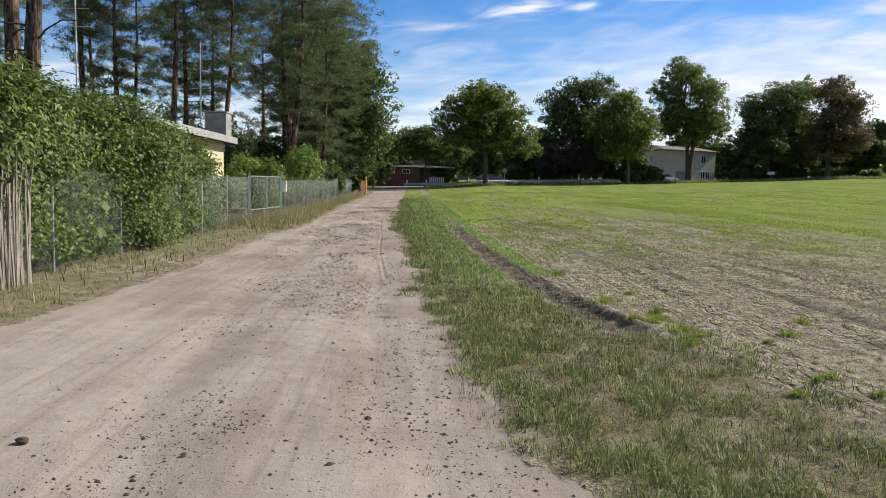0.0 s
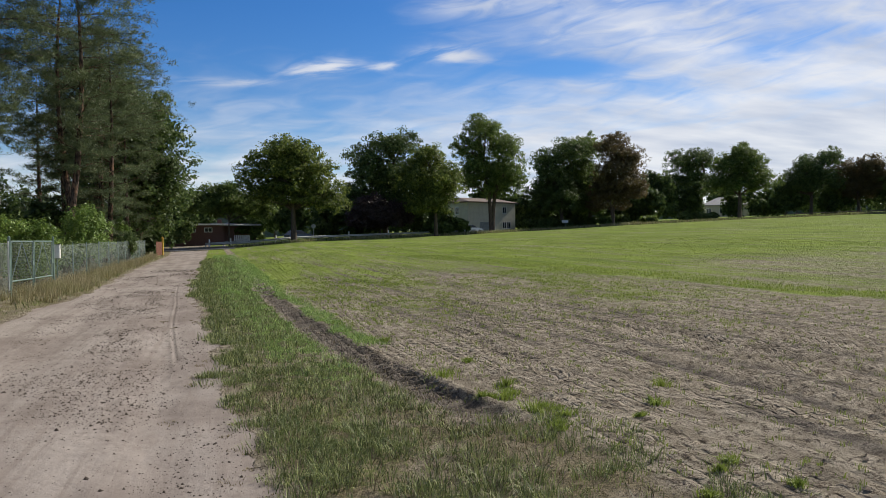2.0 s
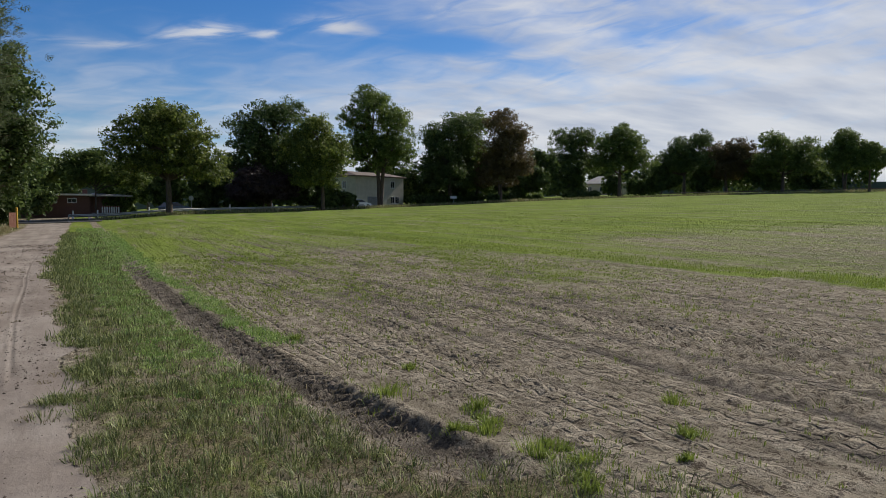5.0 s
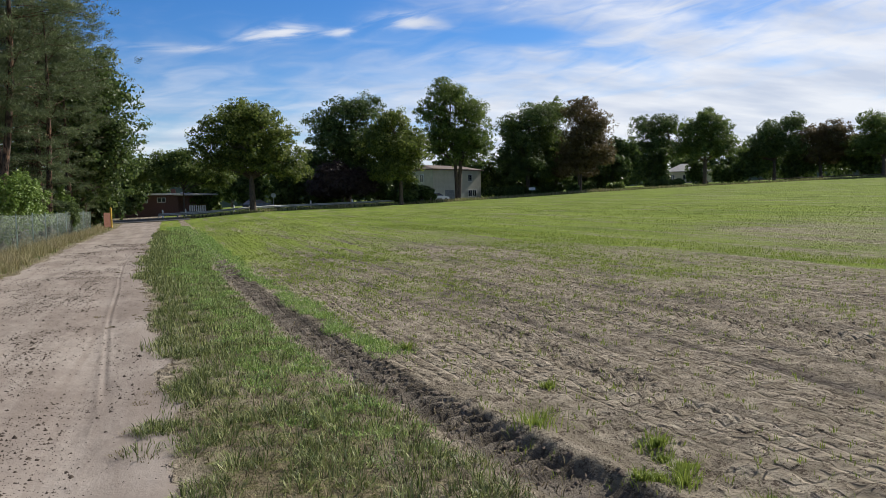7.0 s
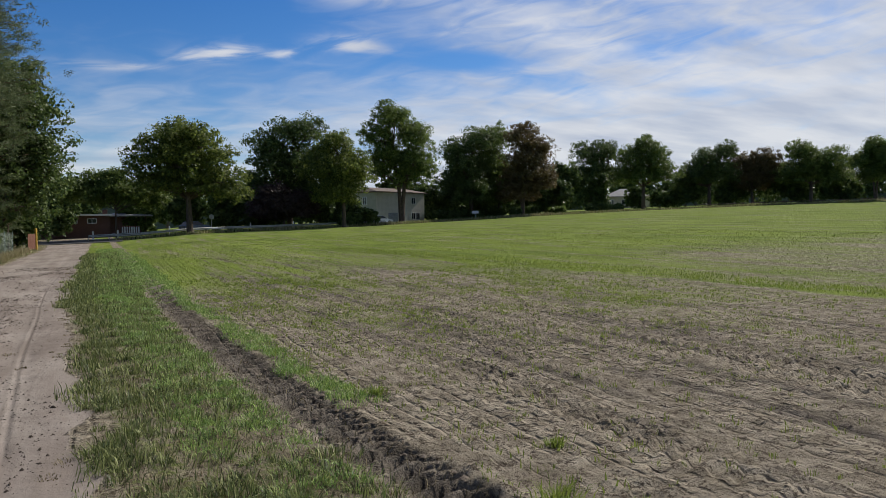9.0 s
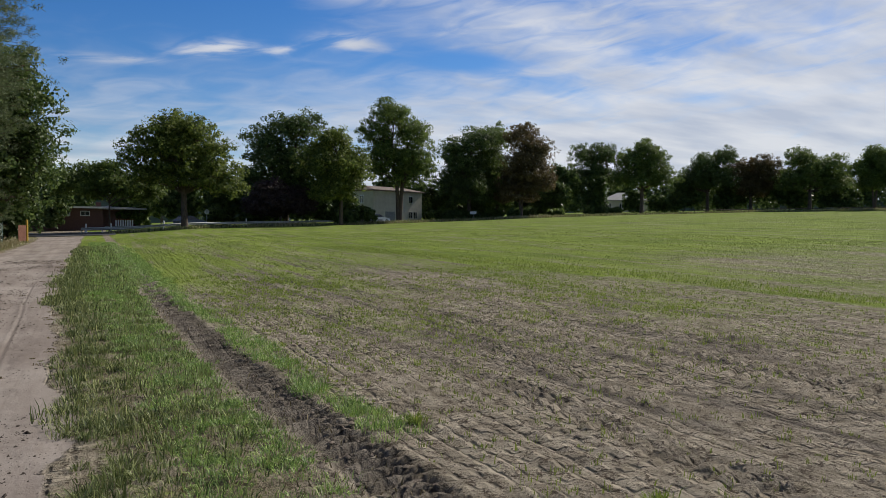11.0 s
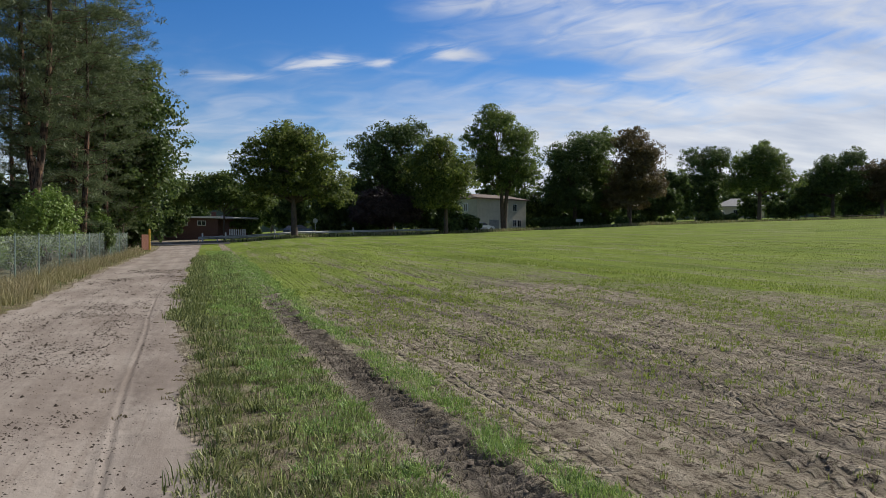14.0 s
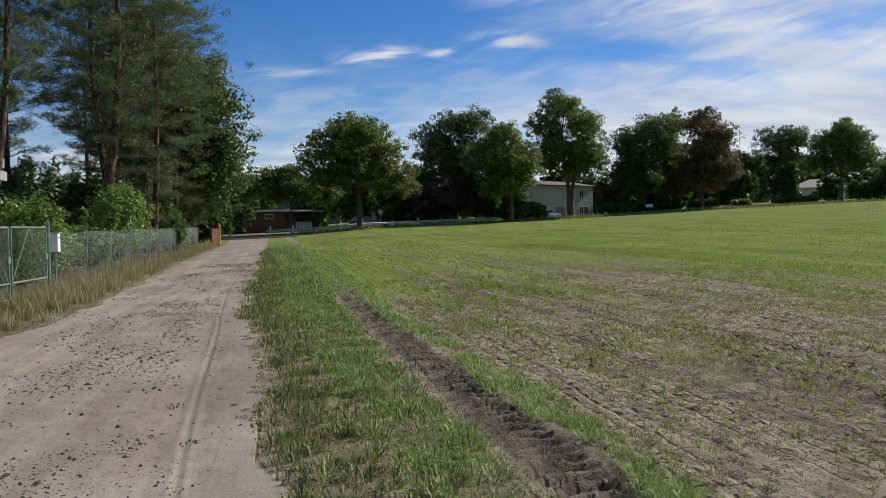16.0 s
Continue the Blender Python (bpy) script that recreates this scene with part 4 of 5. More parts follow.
TREES = [
    ("oak", 10.6, 108.9, M_GOLD, ((-0.8, 12.4, 2.8), (-3.4, 11.5, 2.7), (1.7, 11.6, 2.7), (-5.5, 9.6, 2.4), (3.9, 9.6, 2.4), (-6.2, 7.2, 2.3), (5.2, 7.0, 2.3), (-0.8, 9.0, 4.0), (-4.4, 6.0, 2.2), (3.9, 5.6, 2.2), (6.0, 5.0, 1.7), (-1.6, 6.6, 2.5), (1.4, 6.4, 2.5)), 0.42, 1, "broad round oak with yellowing leaves by the road"),
    ("broadleaf_tree", 1.9, 117.0, M_OAK, ((-0.6, 6.4, 2.1), (-2.6, 5.8, 1.9), (1.5, 6.0, 1.9), (-0.2, 8.0, 1.4), (3.6, 5.6, 1.9), (5.4, 4.9, 1.6), (-4.6, 5.9, 2.1), (-7.0, 6.3, 2.2), (-2.8, 7.4, 1.6)), 0.13, 1, "low spreading tree before the brick bungalow"),
    ("broadleaf_tree", 27.8, 126.4, M_DARKLEAF, ((-4.4, 12.7, 2.8), (-0.9, 14.5, 3.0), (3.2, 15.0, 3.1), (-2.3, 9.3, 4.2), (3.0, 9.9, 4.2), (-5.6, 6.7, 2.6), (0.5, 5.8, 3.6), (4.2, 5.2, 3.0)), 0.45, 2, "dark green tree with a twin crown"),
    ("purple_tree", 25.6, 120.7, M_PURPLE, ((-1.3, 3.7, 3.0), (2.5, 3.1, 2.6), (-3.5, 2.6, 1.9)), 0.2, 1, "low tree with dull purple leaves"),
    ("maple", 33.6, 115.5, M_GOLD, ((-1.3, 12.2, 2.6), (-3.1, 8.5, 3.3), (1.3, 8.5, 3.3), (-1.3, 5.0, 3.5), (1.5, 6.2, 1.9)), 0.3, 1, "yellow-green roadside tree beside the cream house"),
    ("broadleaf_tree", 47.0, 125.7, M_OAK, ((-1.7, 17.4, 3.3), (-4.6, 14.5, 2.7), (2.3, 14.5, 3.2), (-2.7, 11.0, 3.3), (2.9, 10.3, 3.5), (1.8, 7.6, 3.2), (-4.0, 8.6, 2.4), (4.4, 8.6, 2.0)), 0.55, 2, "tall forked tree in front of the cream house"),
    ("broadleaf_tree", 67.1, 138.7, M_DARKLEAF, ((-3.4, 12.8, 3.2), (-1.1, 9.9, 4.0), (-4.0, 6.5, 3.4), (1.7, 14.5, 3.7), (0.0, 4.8, 4.3)), 0.4, 1, "dense dark green roadside tree"),
    ("broadleaf_tree", 75.0, 141.4, M_OAK, ((-0.9, 15.4, 3.8), (-2.4, 10.3, 4.5), (0.6, 6.2, 4.7), (0.0, 3.8, 3.6)), 0.4, 1, "dense green tree in the roadside row"),
    ("maple", 74.5, 131.3, M_RUSTY, ((0.0, 14.9, 3.3), (3.3, 12.5, 2.9), (1.1, 9.1, 4.7), (-1.1, 4.7, 4.2), (3.9, 6.4, 2.9)), 0.35, 2, "roadside tree with rust-tinged leaves"),
    ("broadleaf_tree", 113.4, 157.1, M_DARKLEAF, ((-5.0, 13.2, 3.5), (0.0, 13.8, 3.5), (-1.4, 8.9, 4.3), (-7.1, 7.8, 3.8), (2.1, 7.2, 3.4), (-10.4, 7.5, 2.8)), 0.4, 2, "dark spreading tree beside the grey-roofed house"),
    ("oak", 111.0, 139.9, M_OAK, ((0.6, 13.7, 2.8), (-2.6, 10.9, 3.4), (2.6, 10.5, 3.6), (0.0, 7.2, 3.6), (5.2, 7.2, 3.1), (-4.5, 7.2, 2.6)), 0.45, 1, "single-stemmed oak before the grey-roofed house"),
    ("broadleaf_tree", 132.0, 141.4, M_DARKLEAF, ((-0.7, 10.3, 3.4), (4.1, 12.4, 2.7), (-3.4, 6.9, 3.8), (3.4, 7.1, 4.1), (-6.9, 5.5, 2.5)), 0.4, 1, "dark tree in the distant row"),
    ("maple", 140.2, 135.9, M_RUSTY, ((-2.7, 8.9, 3.4), (2.7, 9.5, 3.5), (0.0, 5.2, 4.1), (5.4, 6.5, 3.5)), 0.4, 1, "brownish green tree in the distant row"),
    ("broadleaf_tree", 145.3, 124.1, M_OAK, ((-2.6, 11.4, 2.9), (0.0, 8.2, 4.2), (4.5, 8.8, 3.4), (-3.9, 6.0, 3.9), (5.5, 4.9, 3.1)), 0.4, 1, "wide green tree in the distant row"),
    ("broadleaf_tree", 150.5, 112.4, M_OAK, ((0.0, 11.0, 2.5), (-2.5, 8.2, 2.5), (1.9, 8.5, 2.7), (-0.6, 5.4, 2.7)), 0.35, 2, "open tree at the end of the row"),
    ("broadleaf_tree", 152.4, 107.9, M_OAK, ((0.0, 8.6, 1.9), (1.8, 6.4, 2.4), (-1.2, 5.8, 1.8)), 0.3, 1, "small open tree at the end of the row"),
]
for k, (nm, x, y, mat, lobes, girth, forks, label) in enumerate(TREES):
    size = sum(r * r for _, _, r in lobes) / 80
    broadleaf(nm, (x, y), lobes, mat, label, 100 + k, girth, 0.17, int(900 + 520 * size), 32, forks, group="trees along the far road")

# the broadleaf tree that leans out over the track, behind the pines
broadleaf("oak", (-6.6, 64.5), ((1.6, 11.6, 1.7), (3.1, 9.3, 1.9), (4.0, 7.2, 1.5), (0.4, 9.0, 3.0), (1.8, 5.8, 2.4), (-1.5, 6.0, 3.0), (-1.0, 12.0, 2.2), (3.0, 4.6, 1.9), (1.9, 3.2, 1.9), (4.0, 5.4, 1.4)), M_DARKLEAF, "green oak reaching out over the dirt track", 140, 0.28, 0.12, 800, 46, turn=4, clump=0.7)


def needle_tufts(C, D, rng, per, length, width):
    """Bunches of needles round the points C, pointing roughly along D."""
    n = len(C) * per
    c = np.repeat(C, per, 0) + rng.normal(0, 0.17, (n, 3)) * np.array([1, 1, 0.55])
    d = np.repeat(D, per, 0) * 0.5 + rng.normal(0, 0.55, (n, 3)) + np.array([0, 0, 0.22])
    d /= np.linalg.norm(d, axis=1, keepdims=True) + 1e-9
    a = np.cross(d, rng.normal(0, 1, (n, 3)))
    a /= np.linalg.norm(a, axis=1, keepdims=True) + 1e-9
    ln = length * rng.uniform(0.6, 1.3, (n, 1))
    V = np.stack([c - a * width, c + a * width, c + d * ln], 1)
    return V.reshape(-1, 3), np.arange(n * 3).reshape(-1, 3)


def pine_tree(top, bare, reach, seed, girth=0.22, whorls=17, per=34):
    """Trunk and crown meshes of a Scots pine: long bare stem, layered branches with bunched needles."""
    rng = np.random.default_rng(seed)
    bm = bmesh.new()
    bend = rng.normal(0, 0.6, 2)
    spine = lambda t: np.array([bend[0] * math.sin(t * 2.6), bend[1] * math.sin(t * 2.1), top * t])
    ts = [-0.015, 0.02, 0.15, 0.3, 0.45, 0.6, 0.75, 0.9, 0.985]
    tube(bm, [spine(t) for t in ts], [girth * 1.35, girth * 1.05, girth * 0.95, girth * 0.85, girth * 0.72, girth * 0.56, girth * 0.38, girth * 0.18, 0.02], 9)
    C, D = [], []
    for w in range(whorls):
        t = bare + (0.98 - bare) * (w + rng.uniform(-0.3, 0.3)) / whorls
        span = reach * (0.35 + 0.75 * math.sin(math.pi * min(max((1.06 - t) / (1.06 - bare), 0), 1) ** 0.75))
        for b in range(rng.integers(3, 6)):
            a = rng.uniform(0, 2 * math.pi)
            L = span * rng.uniform(0.55, 1.15)
            p = spine(t)
            tip = p + np.array([math.cos(a) * L, math.sin(a) * L, L * rng.uniform(-0.12, 0.38)])
            limb(bm, p, tip, girth * 0.22 * (1.15 - t), 0.012, rng, 4, 0.06, 4)
            dirn = (tip - p) / (np.linalg.norm(tip - p) + 1e-6)
            for q in range(int(3 + L * 2.1)):
                u = rng.uniform(0.30, 1.04)
                sidew = np.clip(rng.normal(0, 1, 3), -1.5, 1.5) * 0.17 * L * (0.35 + u * 0.6) * np.array([1, 1, 0.3])
                C.append(p + (tip - p) * u + sidew + np.array([0, 0, 0.06 * L * math.sin(math.pi * min(u, 1))]))
                D.append(dirn)
    # dead branches left on the bare stem
    for k in range(9):
        t = bare * rng.uniform(0.35, 1.05)
        a, L = rng.uniform(0, 2 * math.pi), rng.uniform(0.5, 1.9)
        p = spine(t)
        limb(bm, p, p + np.array([math.cos(a) * L, math.sin(a) * L, L * rng.uniform(-0.25, 0.35)]), girth * 0.16, 0.008, rng, 4, 0.08, 4)
    V, F = needle_tufts(np.array(C), np.array(D), rng, per, 0.27, 0.021)
    return bm, grid_mesh("crown", V, F)


def place_pine(kind, x, y, scale, turn, label="tall Scots pine with a bare reddish trunk"):
    m = pose(x, y, gz(x, y) - 0.05, 0, 0, turn) @ Matrix.Scale(scale, 4)
    if kind not in PINES:
        bm, crown = pine_tree(*PINE_KINDS[kind])
        root = thing("pine_tree", m, label, "tree", "pines beside the track")
        part("trunk", bm, M_PINEBARK, root, smooth=True)
        part("crown", crown, M_NEEDLE, root)
        PINES[kind] = root
        root["label"] = label
        return
    src = PINES[kind]
    made = copy_thing(src, pose(x, y, gz(x, y) - 0.05, 0, 0, turn) @ Matrix.Scale(scale / src.scale.x, 4))
    made["label"] = label


PINES = {}
PINE_KINDS = {
    0: (20.0, 0.30, 4.6, 201, 0.22, 20, 33),
    1: (18.5, 0.36, 3.1, 202, 0.17, 17, 36),
    2: (17.0, 0.14, 3.9, 203, 0.20, 20, 32),
    3: (19.0, 0.50, 2.8, 204, 0.20, 13, 38),
}
for kind, x, y, s, turn in (
    (0, -8.9, 52.0, 1.0, 20), (0, -8.1, 53.2, 0.97, 200), (2, -7.6, 58.5, 0.98, 70),
    (0, -8.9, 64.0, 0.9, 310), (2, -6.9, 56.2, 0.9, 140), (2, -6.1, 60.8, 0.75, 33), (2, -11.2, 66.5, 1.0, 303), (2, -9.2, 70.0, 1.0, 15), (2, -6.6, 72.0, 0.85, 95), (2, -5.9, 67.5, 0.55, 35), (1, -12.3, 46.5, 1.0, 40), (3, -14.6, 45.0, 1.0, 10),
    (1, -17.0, 44.5, 1.0, 150), (3, -19.2, 45.0, 1.0, 250), (1, -15.5, 52.0, 1.05, 300), (1, -20.5, 54.0, 1.0, 80),
    (3, -8.75, 17.0, 0.95, 0), (3, -9.6, 18.6, 1.0, 120), (1, -23.5, 47.0, 1.0, 190), (2, -17.5, 66.0, 1.05, 77),
    (1, -24.0, 60.0, 1.1, 210), (2, -22.0, 72.0, 1.1, 160), (2, -11.0, 80.0, 1.0, 260), (2, -16.5, 84.0, 1.1, 290),
    (1, -19.5, 33.0, 1.0, 15), (3, -21.0, 27.0, 1.0, 205), (2, -10.5, 90.0, 0.8, 10), (3, -25.0, 38.0, 1.05, 330),
):
    place_pine(kind, x, y, s, turn)


def shrub(name, x, y, wx, wy, h, material, label, seed, n=220, leaf=0.11, per=24, group="", turn=0, skirt=0.0, category="bush"):
    """A rounded, uneven bush of many leaves on thin stems."""
    rng = np.random.default_rng(seed)
    root = thing(name, pose(x, y, gz(x, y), 0, 0, turn), label, category, group)
    lobes = []
    for k in range(7):
        r = rng.uniform(0.28, 0.42)
        lobes.append((rng.uniform(-0.6, 0.6), rng.uniform(-0.6, 0.6), rng.uniform(0.30, 0.68), r))
    C, N, cl = crown_points(lobes, n, per, 0.10, rng, 0.6, 0.9)
    C, cl = C * np.array([wx, wy, h]), cl * np.array([wx, wy, h])
    C[:, 2] = np.maximum(C[:, 2], 0.03)
    part("leaves", leaf_mesh("leaves", C, N, leaf, rng, 0.6, leaf > 0.15), material, root)
    bm = bmesh.new()
    for q in cl[:: max(1, n // 12)][:12]:
        limb(bm, (rng.normal(0, 0.08), rng.normal(0, 0.08), -0.05), q, 0.03, 0.008, rng, 5, 0.05, 4)
    part("stems", bm, M_BARK, root)
    return root


def hedge_run(name, y0, y1, label, seed, clusters, tall=2.95):
    """A thick overgrown hedge that bulges out over the fence."""
    rng = np.random.default_rng(seed)
    root = thing(name, pose(0, 0, 0), label, "hedge")

    def front(y, z):
        return fence_x(y) + 0.05 + (fractal(y * 0.6, z * 0.8, 3, seed) - 0.5) * 1.5 + 0.42 * step(z, 1.3, 2.2) - 0.08

    def crest(y):
        return tall - 0.75 * step(y, 17.5, 22.0) - 0.9 * step(y, 21.8, 23.4) - 0.3 * np.exp(-((y - 18.2) / 2.2) ** 2) + (fractal(y * 0.6, y * 0 + 3, 3, seed + 9) - 0.5) * 0.9

    n = clusters
    y = rng.uniform(y0, y1, n)
    t = rng.uniform(0, 1, n)
    onfront = t < 0.62
    z = np.where(onfront, rng.uniform(0.08, 1.0, n) * crest(y), crest(y) + rng.normal(0, 0.10, n))
    x = np.where(onfront, front(y, z), front(y, crest(y)) - rng.uniform(0, 2.4, n))
    x = x - np.abs(rng.normal(0, 0.22, n)) - onfront * 0.35 * step(z, crest(y) - 0.7, crest(y)) + onfront * (rng.uniform(0, 1, n) < 0.10) * rng.uniform(0, 0.3, n)
    c = np.stack([x, y, z + base_height(x, y) + 0.1], -1)
    nrm = np.where(onfront[:, None], np.array([[0.8, -0.1, 0.45]]), np.array([[0.2, 0.0, 1.0]]))
    per = 18
    C = np.repeat(c, per, 0) + rng.normal(0, 0.12, (n * per, 3))
    C[:, 2] = np.maximum(C[:, 2], 0.06)
    part("leaves", leaf_mesh("leaves", C, np.repeat(nrm, per, 0), 0.048, rng, 0.5), M_HEDGE, root)
    bm = bmesh.new()
    for k in range(int((y1 - y0) * 2.5)):
        yy = rng.uniform(y0, y1)
        xx = float(fence_x(yy)) - rng.uniform(0.5, 1.2)
        for q in range(3):
            limb(bm, (xx, yy, -0.05), (xx + rng.uniform(-0.6, 0.7), yy + rng.normal(0, 0.5), rng.uniform(1.4, tall - 0.4)), 0.035, 0.008, rng, 5, 0.03, 4)
    part("stems", bm, M_BARK, root)["kind"] = "stuff"
    # long arching shoots
    bm = bmesh.new()
    P, Q = [], []
    for k in range(90):
        yy = rng.uniform(y0, y1)
        zc = float(crest(np.array(yy))) - rng.uniform(0.0, 0.9)
        p = np.array([float(front(np.array(yy), np.array(zc))) - 0.25, yy, zc])
        out = np.array([rng.uniform(-0.1, 0.75), rng.normal(0, 0.35), rng.uniform(0.1, 0.45)])
        mid = p + out * 0.6 + np.array([0, 0, 0.14])
        end = p + out + np.array([0.05, 0, -rng.uniform(0.0, 0.25)])
        tube(bm, [tuple(p), tuple(mid), tuple(end)], [0.008, 0.006, 0.003], 4)
        s = rng.uniform(0, 1, (30, 1))
        P.append((1 - s) ** 2 * p + 2 * s * (1 - s) * mid + s ** 2 * end + rng.normal(0, 0.035, (30, 3)))
        Q.append(np.tile([0.4, 0.0, 0.9], (30, 1)) + rng.normal(0, 0.3, (30, 3)))
    shoots = part("shoots", bm, M_BARK, root)
    shoots["kind"] = "stuff"
    part("shoot_leaves", leaf_mesh("shoot_leaves", np.concatenate(P), np.concatenate(Q), 0.06, rng, 0.5), M_HEDGE, root)["kind"] = "stuff"
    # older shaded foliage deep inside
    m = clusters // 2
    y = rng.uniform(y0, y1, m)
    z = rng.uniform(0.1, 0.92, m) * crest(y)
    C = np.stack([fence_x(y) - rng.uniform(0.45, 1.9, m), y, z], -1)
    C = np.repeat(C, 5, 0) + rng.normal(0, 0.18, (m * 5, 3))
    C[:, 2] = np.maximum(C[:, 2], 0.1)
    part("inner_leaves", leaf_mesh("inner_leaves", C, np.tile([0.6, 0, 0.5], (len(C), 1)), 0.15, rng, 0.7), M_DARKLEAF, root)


hedge_run("hedge", 9.4, 23.2, "tall overgrown dark green hedge growing through the fence", 300, 6300)
shrub("bush", -7.2, 25.6, 1.3, 1.4, 2.5, M_HEDGE, "dark green bush behind the wire fence", 311, 320, 0.05)
shrub("bush", -7.2, 34.4, 1.5, 1.9, 3.0, M_VINE, "light green leafy bush behind the gate", 312, 420, 0.06)
shrub("bush", -7.3, 36.8, 1.0, 1.6, 1.9, M_VINE, "light green leafy bush behind the wire fence", 313, 260, 0.06)
shrub("bush", -6.9, 41.0, 1.0, 2.4, 1.7, M_HEDGE, "low green bush behind the wire fence", 314, 280, 0.065)
shrub("bush", -7.0, 46.5, 1.5, 2.2, 3.4, M_VINE, "light green hazel bush behind the fence", 315, 420, 0.07)
shrub("bush", -5.5, 53.2, 0.8, 1.5, 2.0, M_DARKLEAF, "dark bush growing over the end of the fence", 316, 260, 0.06)
shrub("bush", -6.2, 60.0, 0.9, 1.6, 3.2, M_VINE, "light green hazel bush beside the track", 317, 320, 0.07)
shrub("bush", -7.0, 66.5, 1.5, 3.0, 2.6, M_DARKLEAF, "dark undergrowth below the pines", 318, 300, 0.16)
for k, (x, y, h) in enumerate(((-11, 50, 3.0), (-14, 54, 4.0), (-12, 60, 4.5), (-17, 58, 4.5), (-10, 75, 5), (-15, 78, 5.5), (-21, 66, 5.5), (-26, 64, 6), (-8.5, 84, 5), (-13, 92, 6), (-7.5, 96, 5), (-24, 80, 6), (-30, 78, 6), (-34, 66, 6), (-8.0, 79, 4.5), (-10.5, 102, 7), (-16, 104, 8), (-22, 100, 8), (-27, 97, 9), (-32, 96, 10), (-25, 106, 10), (-18, 68, 5.5), (-26, 70, 6.5), (-30, 62, 7), (-22, 58, 5), (-27, 54, 6))):
    shrub("undergrowth", x, y, 3.2, 2.6, h, M_DARKLEAF, "dark shaded undergrowth below the pine trees", 330 + k, 330, 0.24, 11, "undergrowth below the pines")

# dark garden hedges and shrubs along the far road
for k, (x, y, w, h, mat) in enumerate((
    (-8, 131, 5, 5, M_DARKLEAF), (12, 134, 5, 6, M_DARKLEAF), (6, 136, 4, 5, M_OAK), (19, 131, 5, 5, M_DARKLEAF), (26, 133, 5, 5, M_DARKLEAF), (34, 131, 4, 4.5, M_DARKLEAF), (40, 132, 4, 4, M_DARKLEAF),
    (38.5, 121, 3.2, 2.6, M_DARKLEAF), (34.5, 119.3, 2.6, 2.2, M_DARKLEAF), (62, 147, 5, 5, M_DARKLEAF), (70, 149, 6, 7, M_DARKLEAF), (79, 147, 6, 7, M_DARKLEAF), (87, 146, 6, 7, M_DARKLEAF), (88, 141, 5, 5, M_DARKLEAF),
    (97, 152, 6, 8, M_DARKLEAF), (104, 152, 6, 6, M_DARKLEAF), (84, 133, 2.2, 1.6, M_OAK), (93, 132, 3, 1.8, M_DARKLEAF), (122, 152, 6, 4, M_DARKLEAF), (145, 160, 8, 7, M_DARKLEAF), (150, 148, 7, 6, M_DARKLEAF), (155, 140, 7, 6, M_DARKLEAF),
    (158, 131, 7, 6, M_DARKLEAF), (127, 144, 5, 4, M_DARKLEAF), (138, 140, 6, 4.5, M_DARKLEAF), (146, 130, 6, 4.5, M_DARKLEAF), (150, 121, 5, 3.5, M_DARKLEAF), (71.5, 129.5, 1.4, 1.7, M_DARKLEAF), (100, 137, 3, 1.6, M_DARKLEAF), (16, 128, 3, 3, M_DARKLEAF), (23, 127, 3, 3, M_DARKLEAF), (60, 137, 4, 1.7, M_DARKLEAF), (66, 139, 4, 1.9, M_DARKLEAF), (73, 141, 4, 2.2, M_DARKLEAF), (81, 140, 4, 2.0, M_DARKLEAF))):
    h = h * (1.45 if h > 3.4 else 1.0)
    shrub("garden_hedge", x, y, w, 2.2, h, mat, "dark dense garden shrubs behind the far road", 360 + k, int(150 + 48 * w), 0.38, 10, "shrubs along the far road", -math.degrees(math.atan2(x, y)))


# taller dark trees closing the gaps behind the row
rng_b = np.random.default_rng(88)
for k, az in enumerate(np.linspace(-8, 56, 26)):
    d = 238.0 if az > 27 else 172.0
    x, y = d * math.sin(radians(az)) + rng_b.uniform(-3, 3), 6 + d * math.cos(radians(az)) + rng_b.uniform(-4, 4)
    shrub("woodland_tree", x, y, d * 0.030, 4.0, rng_b.uniform(8.5, 11.5) * (1.15 if az > 27 else 0.95), M_DARKLEAF, "dark woodland tree behind the houses", 500 + k, 330, 0.5, 12, "woodland behind the far road", -az, category="tree")


# ---- chain-link fence, gate and screen ----
def diamond_wires(bm, length, z0, z1, pitch, wire):
    """Crossing diagonal wires in the plane x along, z up."""
    h = z1 - z0
    for sgn in (1, -1):
        k = -h
        while k < length:
            a0, a1 = max(k, 0.0), min(k + h, length)
            if a1 - a0 > 0.02:
                za, zb = z0 + (a0 - k), z0 + (a1 - k)
                if sgn < 0:
                    za, zb = z1 - (a0 - k), z1 - (a1 - k)
                o = 0.003 * sgn
                vs = [bm.verts.new(v) for v in ((a0, o - wire, za), (a0, o + wire, za), (a0 + wire * 1.4, o, za), (a1, o - wire, zb), (a1, o + wire, zb), (a1 - wire * 1.4, o, zb))]
                for f in ((0, 1, 4, 3), (1, 2, 5, 4), (2, 0, 3, 5)):
                    bm.faces.new([vs[q] for q in f])
            k += pitch
    return bm


